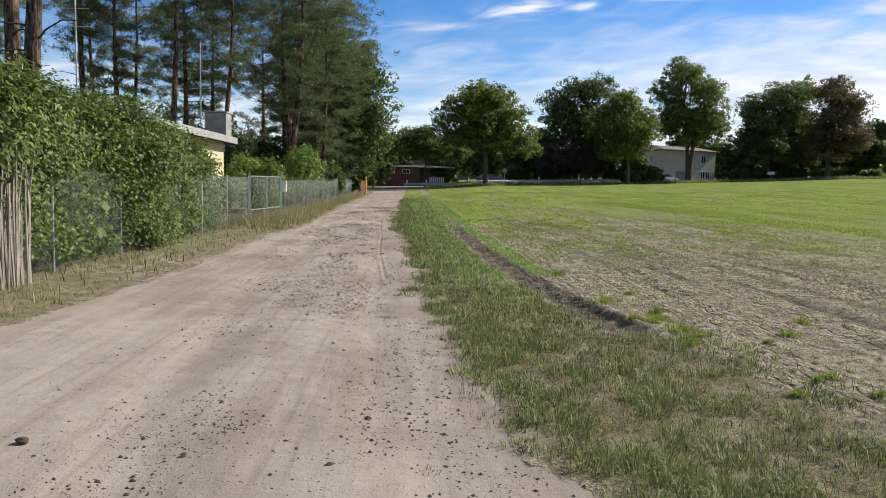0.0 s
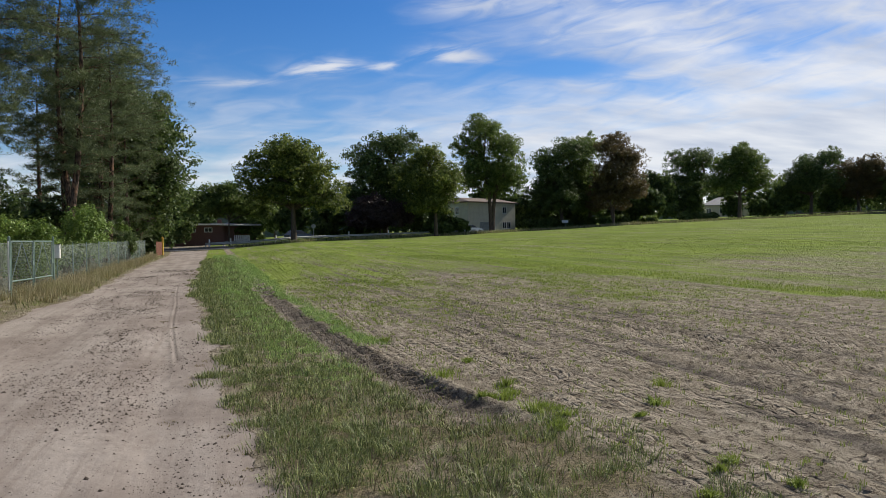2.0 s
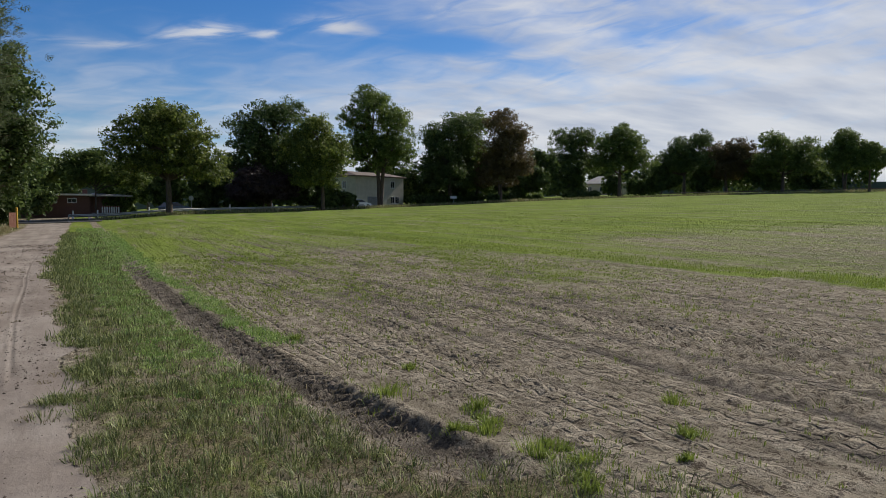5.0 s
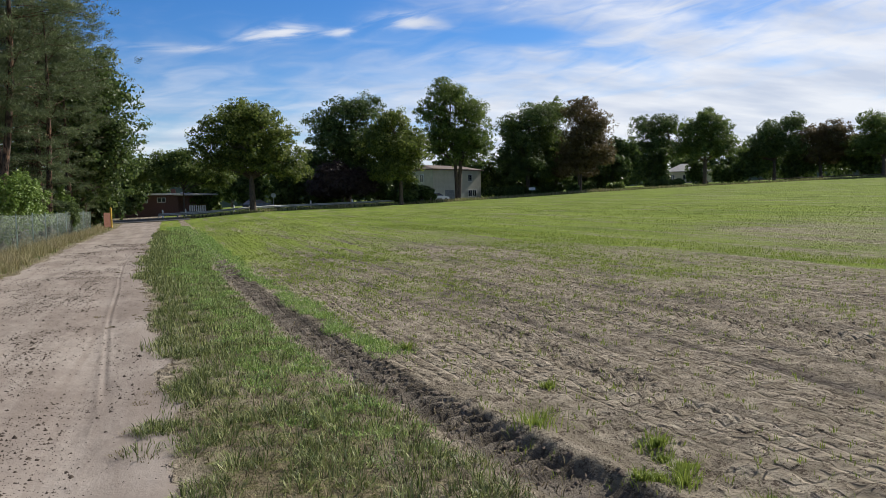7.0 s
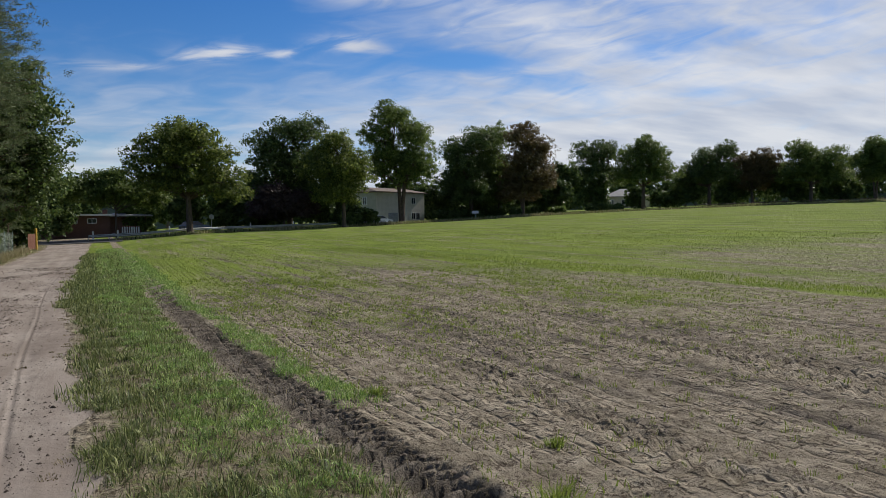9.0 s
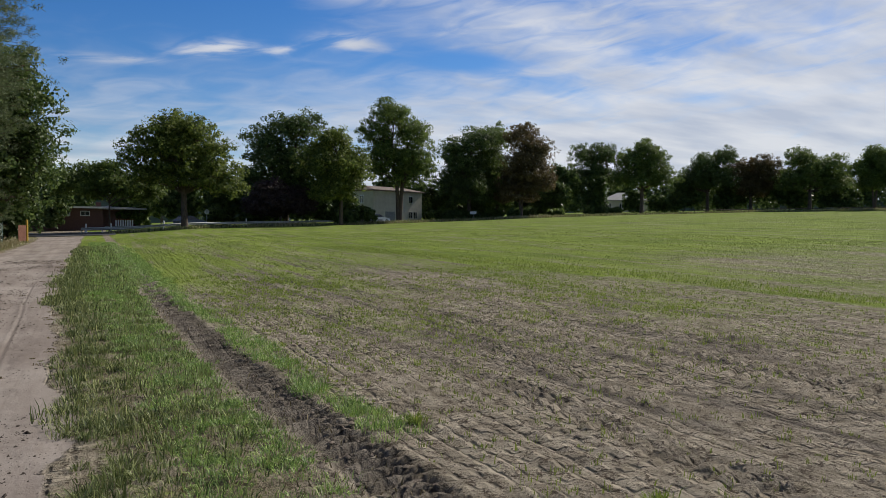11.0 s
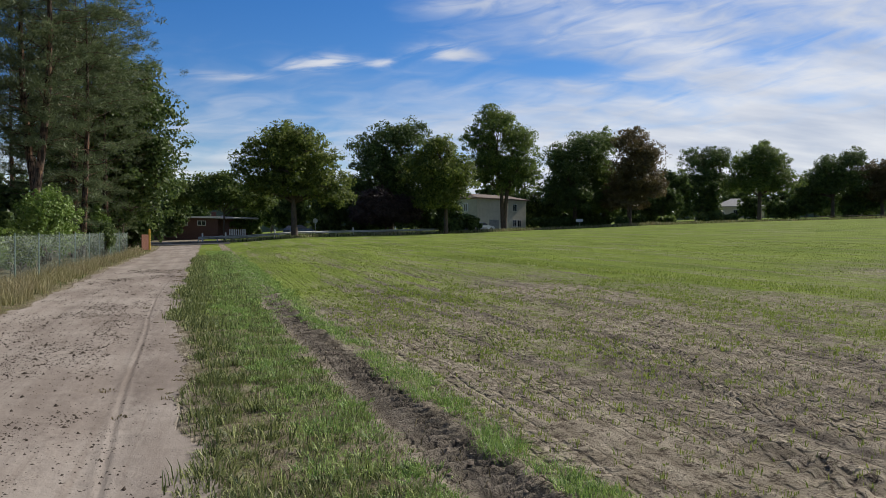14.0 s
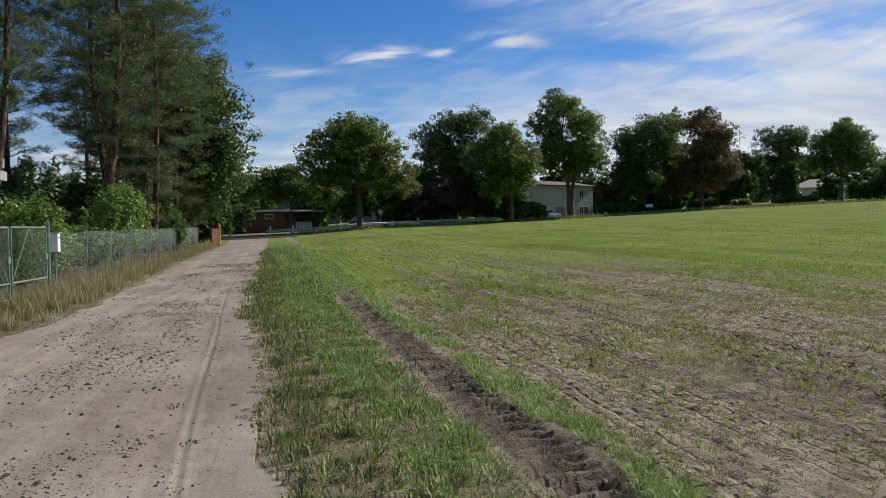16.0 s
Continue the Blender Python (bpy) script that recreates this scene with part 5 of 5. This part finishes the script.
def fence_bay(p, q, tall, label, pitch=0.075, wire=0.0021, last=False):
    """One bay: a post, the wire mesh up to the next post, and two straining wires."""
    (x0, y0), (x1, y1) = p, q
    L = math.hypot(x1 - x0, y1 - y0)
    z = gz(x0, y0)
    root = thing("wire_fence", pose(x0, y0, z, 0, 0, math.degrees(math.atan2(y1 - y0, x1 - x0))), label, "fence", "bays of the wire fence")
    for k, s in enumerate((0.0, L) if last else (0.0,)):
        bm = tube(bmesh.new(), [(s, 0, -0.2), (s, 0, tall + 0.04), (s, 0, tall + 0.06)], [0.024, 0.024, 0.012], 8)
        part("post", bm, M_GALV if y0 < 26 else M_GREENSTEEL, root)
    part("wire_mesh", diamond_wires(bmesh.new(), L, 0.04, tall, pitch, wire), M_WIRE, root)
    for zz in (0.08, tall * 0.5, tall):
        part("straining_wire", pole((0, 0, zz), (L, 0, zz), 0.003, 5), M_WIRE, root)


posts = [9.6, 12.2, 15.0, 17.8, 20.7, 23.5, 26.5]
for a, b in zip(posts, posts[1:]):
    fence_bay((float(fence_x(a)), a), (float(fence_x(b)), b), 1.62, "galvanised chain-link fence overgrown by the hedge", 0.065, 0.0022, b == posts[-1])
posts = [30.8, 34.4, 37.5, 40.9, 44.2, 47.8, 51.0, 55.0, 59.0, 63.0]
for a, b in zip(posts, posts[1:]):
    fence_bay((float(fence_x(a)), a), (float(fence_x(b)), b), 1.5, "green chain-link fence in tall dry grass", 0.10, 0.0024, b == posts[-1])


def gate_leaf(p, q, tall, label):
    (x0, y0), (x1, y1) = p, q
    L = math.hypot(x1 - x0, y1 - y0)
    root = thing("metal_gate", pose(x0, y0, gz(x0, y0) + 0.03, 0, 0, math.degrees(math.atan2(y1 - y0, x1 - x0))), label, "gate", "leaves of the double gate")
    for nm, a, b in (("side_tube", (0.04, 0, 0.05), (0.04, 0, tall)), ("side_tube", (L - 0.04, 0, 0.05), (L - 0.04, 0, tall)), ("top_tube", (0.04, 0, tall), (L - 0.04, 0, tall)), ("bottom_tube", (0.04, 0, 0.08), (L - 0.04, 0, 0.08)), ("cross_tube", (0.04, 0, 0.42), (L - 0.04, 0, 0.42)), ("brace", (0.06, 0.01, 0.44), (L / 2, 0.01, tall - 0.03)), ("brace", (L - 0.06, 0.01, 0.44), (L / 2, 0.01, tall - 0.03))):
        part(nm, pole(a, b, 0.024 if nm != "brace" else 0.014, 8), M_GREENSTEEL, root)
    part("wire_mesh", diamond_wires(bmesh.new(), L - 0.1, 0.1, tall - 0.02, 0.09, 0.0024), M_WIRE, root).location.x = 0.05
    part("latch", boxes((L - 0.14, -0.04, 0.85, L - 0.02, 0.04, 1.0), bevel=0.008), M_GREENSTEEL, root)
    return root


gate_leaf((-5.78, 26.66), (-5.60, 28.68), 1.62, "green tubular steel gate leaf filled with wire mesh")
gate_leaf((-5.60, 28.74), (-5.43, 30.70), 1.62, "green tubular steel gate leaf with diagonal braces")
for x, y in ((-5.79, 26.56), (-5.42, 30.80)):
    ob = part("gate_post", tube(bmesh.new(), [(x, y, gz(x, y) - 0.3), (x, y, gz(x, y) + 1.78), (x, y, gz(x, y) + 1.81)], [0.042, 0.042, 0.015], 10), M_GREENSTEEL)
    tagged(ob, "green painted steel post of the double gate", "post", "gate posts")
mb = thing("letter_box", pose(-5.34, 31.05, gz(-5.3, 31) + 1.02, 0, 0, 6), "pale grey metal letter box beside the gate", "letter box")
part("body", boxes((-0.10, -0.16, 0.0, 0.10, 0.16, 0.46), bevel=0.012), M_WHITE, mb)
part("lid", boxes((-0.115, -0.175, 0.462, 0.125, 0.175, 0.49), bevel=0.006), M_GALV, mb)
part("slot", boxes((0.101, -0.11, 0.34, 0.106, 0.11, 0.375)), M_RUBBER, mb)
part("support", pole((0, 0, -1.1), (0, 0, 0.0), 0.022), M_GREENSTEEL, mb)

# dead brushwood screen where the hedge begins
rng_s = np.random.default_rng(51)
screen = thing("brushwood_screen", pose(-5.55, 9.9, gz(-5.5, 9.9)), "grey dead brushwood screen of upright sticks", "fence")
for k in range(84):
    a, b = rng_s.uniform(-0.12, 0.14), -0.9 + 1.75 * k / 84 + rng_s.normal(0, 0.02)
    h = rng_s.uniform(1.9, 2.45)
    part("stick", tube(bmesh.new(), [(a, b, -0.05), (a + rng_s.normal(0, 0.04), b + rng_s.normal(0, 0.04), h * 0.5), (a + rng_s.normal(0, 0.07), b + rng_s.normal(0, 0.07), h)], [0.019, 0.016, 0.007], 5), M_TWIG, screen)
for zz in (0.7, 1.5):
    part("binding_wire", pole((0.15, -0.92, zz), (0.15, 0.88, zz), 0.003, 5), M_WIRE, screen)

# orange board fence and yellow post near the end of the track
of = thing("board_fence", pose(-5.05, 72.0, gz(-5, 72), 0, 0, 88), "orange-stained upright board fence beside the track", "fence")
for k in range(22):
    part("board", boxes((k * 0.21, -0.012, 0.05, k * 0.21 + 0.185, 0.012, 1.30 + 0.02 * ((k * 7) % 3)), bevel=0.004), M_ORANGE, of)
for zz in (0.3, 1.0):
    part("rail", boxes((0, 0.013, zz, 4.6, 0.055, zz + 0.08)), M_ORANGE, of)
yp = part("marker_post", tube(bmesh.new(), [(-4.85, 77, gz(-4.85, 77) - 0.2), (-4.85, 77, gz(-4.85, 77) + 1.72), (-4.85, 77, gz(-4.85, 77) + 1.76)], [0.09, 0.09, 0.03], 12), M_YELLOW)
tagged(yp, "yellow painted marker post at the fence's end", "post")


# ---- houses ----
def window(parent, x, y, z, w, h, axis="y", out=-1, cross=True):
    """A framed window proud of a wall face; out is the side that it faces."""
    win = part("window", boxes((x - w / 2, y - 0.03, z, x + w / 2, y + 0.03, z + h)) if axis == "y" else boxes((x - 0.03, y - w / 2, z, x + 0.03, y + w / 2, z + h)), M_GLASS, parent)
    t = 0.09

    def bar(u0, u1, z0, z1):
        if axis == "y":
            return boxes((x + u0, y - 0.06, z0, x + u1, y + 0.06, z1))
        return boxes((x - 0.06, y + u0, z0, x + 0.06, y + u1, z1))

    for nm, u0, u1, z0, z1 in (("frame_side", -w / 2 - t, -w / 2, z - t, z + h + t), ("frame_side", w / 2, w / 2 + t, z - t, z + h + t), ("frame_head", -w / 2, w / 2, z + h, z + h + t), ("sill", -w / 2, w / 2, z - t, z)):
        part(nm, bar(u0, u1, z0, z1), M_WHITE, win)
    if cross:
        part("mullion", bar(-0.035, 0.035, z, z + h), M_WHITE, win)
    return win


def hip_roof(x0, y0, x1, y1, z, rise, over, ridge):
    bm = bmesh.new()
    a = [bm.verts.new(v) for v in ((x0 - over, y0 - over, z), (x1 + over, y0 - over, z), (x1 + over, y1 + over, z), (x0 - over, y1 + over, z))]
    b = [bm.verts.new(v) for v in ((x0 - over, y0 - over, z + 0.18), (x1 + over, y0 - over, z + 0.18), (x1 + over, y1 + over, z + 0.18), (x0 - over, y1 + over, z + 0.18))]
    ym = (y0 + y1) / 2
    r = [bm.verts.new((x0 + ridge, ym, z + rise)), bm.verts.new((x1 - ridge, ym, z + rise))]
    bm.faces.new(a[::-1])
    for k in range(4):
        bm.faces.new((a[k], a[(k + 1) % 4], b[(k + 1) % 4], b[k]))
    bm.faces.new((b[0], b[1], r[1], r[0]))
    bm.faces.new((b[1], b[2], r[1]))
    bm.faces.new((b[2], b[3], r[0], r[1]))
    bm.faces.new((b[3], b[0], r[0]))
    return bm


# yellow house behind the hedge
hz = gz(-9.4, 32)
yh = thing("bungalow", pose(-10.2, 40.6, hz + 0.3), "yellow rendered bungalow with flat roof and chimney", "house")
part("wall", boxes((-9.0, -19.5, -0.6, 0.0, 0.0, 3.15)), M_YWALL, yh)
part("roof", boxes((-9.6, -20.1, 3.16, 0.55, 0.55, 3.40), bevel=0.02), M_ROOF, yh)
part("fascia", boxes((0.553, -20.1, 3.10, 0.60, 0.60, 3.43), (-9.6, 0.553, 3.10, 0.55, 0.60, 3.43)), M_GREYPAINT, yh)
ch = part("chimney", boxes((-0.55, -1.6, 3.41, 0.54, -0.5, 4.58), bevel=0.01), M_WEATHERED, yh, "rendered chimney with a bright side")
part("cap", boxes((-0.62, -1.67, 4.583, 0.60, -0.43, 4.66), bevel=0.01), M_GREYPAINT, ch)
for yy in (-3.5, -9.0, -14.5):
    window(yh, 0.0, yy, 1.0, 1.5, 1.3, "x")
for dx, dy, h in ((-0.95, -0.9, 4.9), (-3.0, -10.6, 8.5)):
    an = thing("antenna", pose(-10.2 + dx, 40.6 + dy, hz + 3.70), "thin grey antenna mast on the flat roof", "antenna", "antenna masts")
    part("mast", tube(bmesh.new(), [(0, 0, 0), (0, 0, h * 0.6), (0, 0, h)], [0.035, 0.028, 0.015], 7), M_GALV, an)
    for zz, w in ((h * 0.42, 0.6), (h * 0.5, 0.5)):
        part("crossbar", pole((-w, 0, zz), (w, 0, zz), 0.014, 6), M_GALV, an)

# brick bungalow at the end of the track
bb = thing("bungalow", pose(1.2, 134.0, gz(1, 136) + 0.95, 0, 0, 1.5), "dark brick bungalow with low roof and porch", "house")
part("wall", boxes((-11.0, 0.0, -1.1, 0.0, 9.0, 2.35)), M_BRICK, bb)
part("roof", boxes((-11.6, -0.6, 2.352, 0.3, 9.5, 2.62), bevel=0.03), M_TILEROOF, bb)
for x in (-4.6, -1.9):
    window(bb, x - 0.6, 0.0, 1.25, 1.15, 0.6)
part("porch_wall", boxes((0.004, 1.2, -1.1, 5.4, 8.0, 2.2)), M_BRICK, bb)
part("porch_roof", hip_roof(0.2, 0.4, 5.6, 8.5, 2.25, 1.0, 0.7, 1.8), M_TILEROOF, bb)
for x in (1.45, 5.2):
    part("post", boxes((x, 0.3, -1.1, x + 0.14, 0.44, 2.25)), M_BRICK, bb)
for k in range(8):
    part("baluster", boxes((1.75 + k * 0.34, 0.34, -0.35, 1.95 + k * 0.34, 0.40, 0.62), bevel=0.01), M_WHITE, bb)
part("terrace", boxes((0.3, -0.2, -1.1, 5.8, 1.196, -0.36)), M_GREYPAINT, bb)
part("handrail", boxes((1.6, 0.30, 0.623, 4.5, 0.44, 0.70)), M_RED, bb)
part("fascia", boxes((-11.6, -0.66, 2.34, 0.3, -0.604, 2.60)), M_WHITE, bb)
part("chimney", boxes((-0.9, 3.0, 2.63, -0.2, 3.7, 3.4), bevel=0.02), M_BRICK, bb)

# cream two-storey house
cz = gz(50, 139)
chs = thing("house", pose(46.4, 136.9, cz - 0.2, 0, 0, 26), "cream rendered two-storey house with low roof", "house")
part("wall", boxes((0.0, 0.0, -0.6, 13.6, 7.5, 5.9)), M_CREAM, chs)
part("roof", hip_roof(0.0, 0.0, 13.6, 7.5, 5.905, 1.1, 0.5, 1.4), M_REDROOF, chs)
for x, z in ((10.3, 3.9), (10.3, 0.9), (11.6, 0.9)):
    window(chs, x, 0.0, z, 1.0, 1.2)
window(chs, 0.0, 3.0, 3.7, 0.9, 1.3, "x")
window(chs, 0.0, 3.0, 0.7, 0.9, 1.3, "x")
part("garage_door", boxes((3.2, -0.03, 0.0, 5.8, 0.0, 2.1)), M_GREYPAINT, chs)

# grey-roofed house further off
gzz = gz(132, 174)
gh = thing("house", pose(129.0, 177.5, gzz, 0, 0, -36), "white single-storey house with grey hipped roof", "house")
part("wall", boxes((0.0, 0.0, -0.4, 12.0, 8.0, 3.1)), M_CREAM, gh)
part("roof", hip_roof(0.0, 0.0, 12.0, 8.0, 3.105, 2.4, 0.6, 4.0), M_TILEROOF, gh)
for x in (1.6, 5.0, 8.5):
    window(gh, x, 0.0, 1.0, 1.1, 1.3)
sh = thing("garden_shed", pose(121.0, 172.0, gz(121, 172), 0, 0, -36), "small white garden shed with two windows", "shed")
part("wall", boxes((0, 0, -0.3, 4.2, 3.0, 2.3)), M_CREAM, sh)
part("roof", boxes((-0.2, -0.2, 2.303, 4.4, 3.2, 2.45), bevel=0.02), M_ROOF, sh)
for x in (1.2, 3.0):
    window(sh, x, 0.0, 1.0, 0.7, 0.7, cross=False)


# ---- far road, guardrail, signs, cars ----
EDGE = ((-40, 99), (-12, 103), (3, 104), (22, 112.5), (41, 119.5), (72, 125.5), (98, 125.5), (125, 121), (154, 108), (185, 90))


def along(s, off):
    """A place on the far road's edge line, s from 0 to 1, off metres beyond it."""
    P = np.array(EDGE, float)
    L = np.concatenate([[0], np.cumsum(np.hypot(*np.diff(P, axis=0).T))])
    s = np.asarray(s) * L[-1]
    x, y = np.interp(s, L, P[:, 0]), np.interp(s, L, P[:, 1])
    tx, ty = np.interp(s + 2, L, P[:, 0]) - np.interp(s - 2, L, P[:, 0]), np.interp(s + 2, L, P[:, 1]) - np.interp(s - 2, L, P[:, 1])
    n = np.hypot(tx, ty)
    return x - ty / n * off, y + tx / n * off


ss = np.linspace(0, 1, 160)
offs = (3.0, 4.5, 6.0, 7.5, 9.0)
V, F = [], []
for o in offs:
    x, y = along(ss, o)
    V.append(np.stack([x, y, height(x, y) + 0.10], -1))
V = np.concatenate(V)
n = len(ss)
for k in range(len(offs) - 1):
    i = np.arange(n - 1) + k * n
    F.append(np.stack([i, i + 1, i + 1 + n, i + n], -1))
tagged(part("far_road", grid_mesh("far_road", V, np.concatenate(F)), M_ASPHALT), "grey asphalt road crossing beyond the field", "road", kind="structure")

# asphalt crossing at the track's end; its dark sheet also stands for tree shade
ax, ay = np.meshgrid(np.linspace(-16, 2.2, 16), np.linspace(94, 110, 16))
i = np.arange(16 * 15).reshape(15, 16)[:, :-1].ravel()
apron = grid_mesh("apron", np.stack([ax, ay, height(ax, ay) + 0.06], -1).reshape(-1, 3), np.stack([i, i + 1, i + 17, i + 16], -1))
tagged(part("apron", apron, M_ASPHALT), "asphalt where the dirt track meets the road, tree shade in its tone", "road", kind="structure")

rail = thing("guardrail", pose(0, 0, 0), "galvanised steel guardrail along the far road", "guardrail")
L_s = np.linspace(0.165, 0.365, 22)
gx, gy = along(L_s, 2.2)
gzs = height(gx, gy)
bm = bmesh.new()
rows = []
for k in range(len(gx)):
    rows.append([bm.verts.new((gx[k] + a * 0.4, gy[k] - a, gzs[k] + z)) for a, z in ((0.0, 0.45), (0.04, 0.50), (0.0, 0.58), (0.04, 0.67), (0.0, 0.75), (-0.03, 0.60))])
for r, q in zip(rows, rows[1:]):
    for k in range(6):
        bm.faces.new((r[k], q[k], q[(k + 1) % 6], r[(k + 1) % 6]))
part("beam", bm, M_GALV, rail)
for k in range(len(gx)):
    part("post", boxes((gx[k] - 0.05, gy[k] + 0.05, gzs[k] - 0.3, gx[k] + 0.05, gy[k] + 0.16, gzs[k] + 0.70)), M_GALV, rail)
rail2 = thing("guardrail", pose(0, 0, 0), "dark weathered rail fence along the far end of the field", "guardrail")
hx, hy = along(np.linspace(0.66, 0.90, 26), 2.2)
hz2 = height(hx, hy)
for k in range(len(hx) - 1):
    part("rail", pole((hx[k], hy[k], hz2[k] + 0.62), (hx[k + 1], hy[k + 1], hz2[k + 1] + 0.62), 0.07, 6), M_BARK, rail2)
    part("post", pole((hx[k], hy[k], hz2[k] - 0.2), (hx[k], hy[k], hz2[k] + 0.62), 0.05, 6), M_BARK, rail2)


def signpost(x, y, h, label, face):
    root = thing("road_sign", pose(x, y, gz(x, y), 0, 0, -math.degrees(math.atan2(x, y))), label, "sign")
    part("pole", pole((0, 0, -0.2), (0, 0, h), 0.035), M_GALV, root)
    part("panel", face, M_WHITE if "white" in label else M_GALV, root)


signpost(14.0, 113.9, 2.5, "grey road sign seen from behind on a pole", tube(bmesh.new(), [(0, 0.03, 2.15), (0, 0.045, 2.15)], [0.36, 0.36], 8))
signpost(64.3, 131.6, 1.3, "small white notice board on a post", boxes((-0.6, -0.05, 1.0, 0.6, -0.02, 1.5)))
for x, y in ((1.9, 107.5), (-0.9, 108.2), (8.2, 110.5), (19.3, 113.8), (26.2, 117.0)):
    ob = part("marker_post", tube(bmesh.new(), [(x, y, gz(x, y) - 0.1), (x, y, gz(x, y) + 1.15), (x, y, gz(x, y) + 1.2)], [0.10, 0.09, 0.04], 6), M_WHITE)
    tagged(ob, "pale roadside marker post behind the guardrail", "post", "roadside marker posts")


def car(x, y, turn, paint, label):
    root = thing("car", pose(x, y, gz(x, y) + 0.12, 0, 0, turn), label, "car")

    def hull(rows, wide, inset):
        bm = bmesh.new()
        a = [bm.verts.new((u, -wide / 2 + inset * i, z)) for u, z, i in rows]
        b = [bm.verts.new((u, wide / 2 - inset * i, z)) for u, z, i in rows]
        bm.faces.new(a), bm.faces.new(b[::-1])
        for k in range(len(rows)):
            j = (k + 1) % len(rows)
            bm.faces.new((a[j], a[k], b[k], b[j]))
        return bm

    part("body", hull(((-2.1, 0.35, 0), (-2.12, 0.75, 0), (-1.95, 0.95, 0), (0.9, 0.95, 0), (1.95, 0.78, 0), (2.12, 0.6, 0), (2.1, 0.3, 0)), 1.76, 0), paint, root)
    part("windows", hull(((-1.9, 0.953, 0), (-1.45, 1.38, 1), (0.1, 1.40, 1), (0.95, 0.953, 0)), 1.66, 0.16), M_GLASS, root)
    part("roof", hull(((-1.5, 1.383, 1), (-1.25, 1.46, 1), (0.0, 1.46, 1), (0.15, 1.403, 1)), 1.66, 0.17), paint, root)
    for u in (-1.3, 1.35):
        for s in (-0.80, 0.80):
            tyre = part("tyre", tube(bmesh.new(), [(u, s - 0.1, 0.31), (u, s + 0.1, 0.31)], [0.31, 0.31], 16), M_RUBBER, root)
            part("rim", tube(bmesh.new(), [(u, s - 0.112, 0.31), (u, s + 0.112, 0.31)], [0.19, 0.19], 12), M_GALV, tyre)
    for s in (-0.6, 0.6):
        part("headlight", boxes((2.06, s - 0.16, 0.62, 2.13, s + 0.16, 0.74), bevel=0.01), M_WHITE, root)


car(12.2, 117.2, 25, M_CARBLUE, "dark blue parked car behind the round oak")
car(42.0, 122.9, 20, M_CARWHITE, "white hatchback standing before the cream house")
car(116.0, 163.0, -30, M_CARWHITE, "white car parked before the grey-roofed house")

# rough weeds along the field's far edge
rng_e = np.random.default_rng(77)
s = rng_e.uniform(0.12, 0.97, 15000)
ex, ey = along(s, rng_e.uniform(-0.6, 2.6, len(s)))
keep = ~((ex < 1.6) & (ex > -12))
ex, ey = ex[keep], ey[keep]
blades("edge_weeds", ex, ey, rng_e.uniform(0.15, 0.55, len(ex)) * (0.6 + 0.9 * lattice(ex * 0.12, ey * 0.12, 4)), rng_e.uniform(0.05, 0.12, len(ex)), M_STRAW, "pale dry weeds along the far edge of the field", 31, 0.6)
s = rng_e.uniform(0.12, 0.97, 12000)
ex, ey = along(s, rng_e.uniform(-0.8, 3.0, len(s)))
keep = ~((ex < 1.6) & (ex > -12))
blades("edge_weeds", ex[keep], ey[keep], rng_e.uniform(0.1, 0.6, keep.sum()), rng_e.uniform(0.05, 0.12, keep.sum()), M_BLADE, "green weeds along the far edge of the field", 32, 0.6)

# distant wooded ridge closing the horizon
ang = np.radians(np.linspace(-180, 180, 361))
rad = 620.0
top = 22 + 9 * fractal(ang * 9, ang * 0 + 2, 4, 6)
V = np.concatenate([np.stack([np.sin(ang) * rad, np.cos(ang) * rad, ang * 0 - 3], -1), np.stack([np.sin(ang) * (rad + 6), np.cos(ang) * (rad + 6), top], -1), np.stack([np.sin(ang) * (rad + 60), np.cos(ang) * (rad + 60), top * 0.6], -1)])
n = len(ang)
i = np.arange(n - 1)
F = np.concatenate([np.stack([i, i + 1, i + 1 + n, i + n], -1), np.stack([i + n, i + n + 1, i + 1 + 2 * n, i + 2 * n], -1)])
tagged(part("backdrop", grid_mesh("backdrop", V, F), M_FARWOOD), "far wooded ridge on the horizon", "woods", kind="structure")


# a fallen twig and a stone on the track
tw = part("fallen_twig", tube(bmesh.new(), [(0.72, 5.02, gz(0.72, 5.02) + 0.012), (0.80, 4.97, gz(0.8, 4.97) + 0.02), (0.90, 4.97, gz(0.9, 4.97) + 0.018), (0.98, 5.03, gz(0.98, 5.03) + 0.012)], [0.004, 0.012, 0.011, 0.004], 6), M_BARK)
tagged(tw, "dark curved twig lying on the sand", "twig")
sx, sy = -2.38, 4.55
bm = bmesh.new()
bmesh.ops.create_icosphere(bm, subdivisions=2, radius=0.04)
for v in bm.verts:
    v.co = v.co * (0.8 + 0.4 * noise.noise(v.co * 30)) 
    v.co.z = v.co.z * 0.7 + gz(sx, sy) + 0.018
    v.co.x, v.co.y = v.co.x * 1.2 + sx, v.co.y + sy
tagged(part("stone", bm, M_CRUMB), "dark lump of earth on the pale sand", "stone")
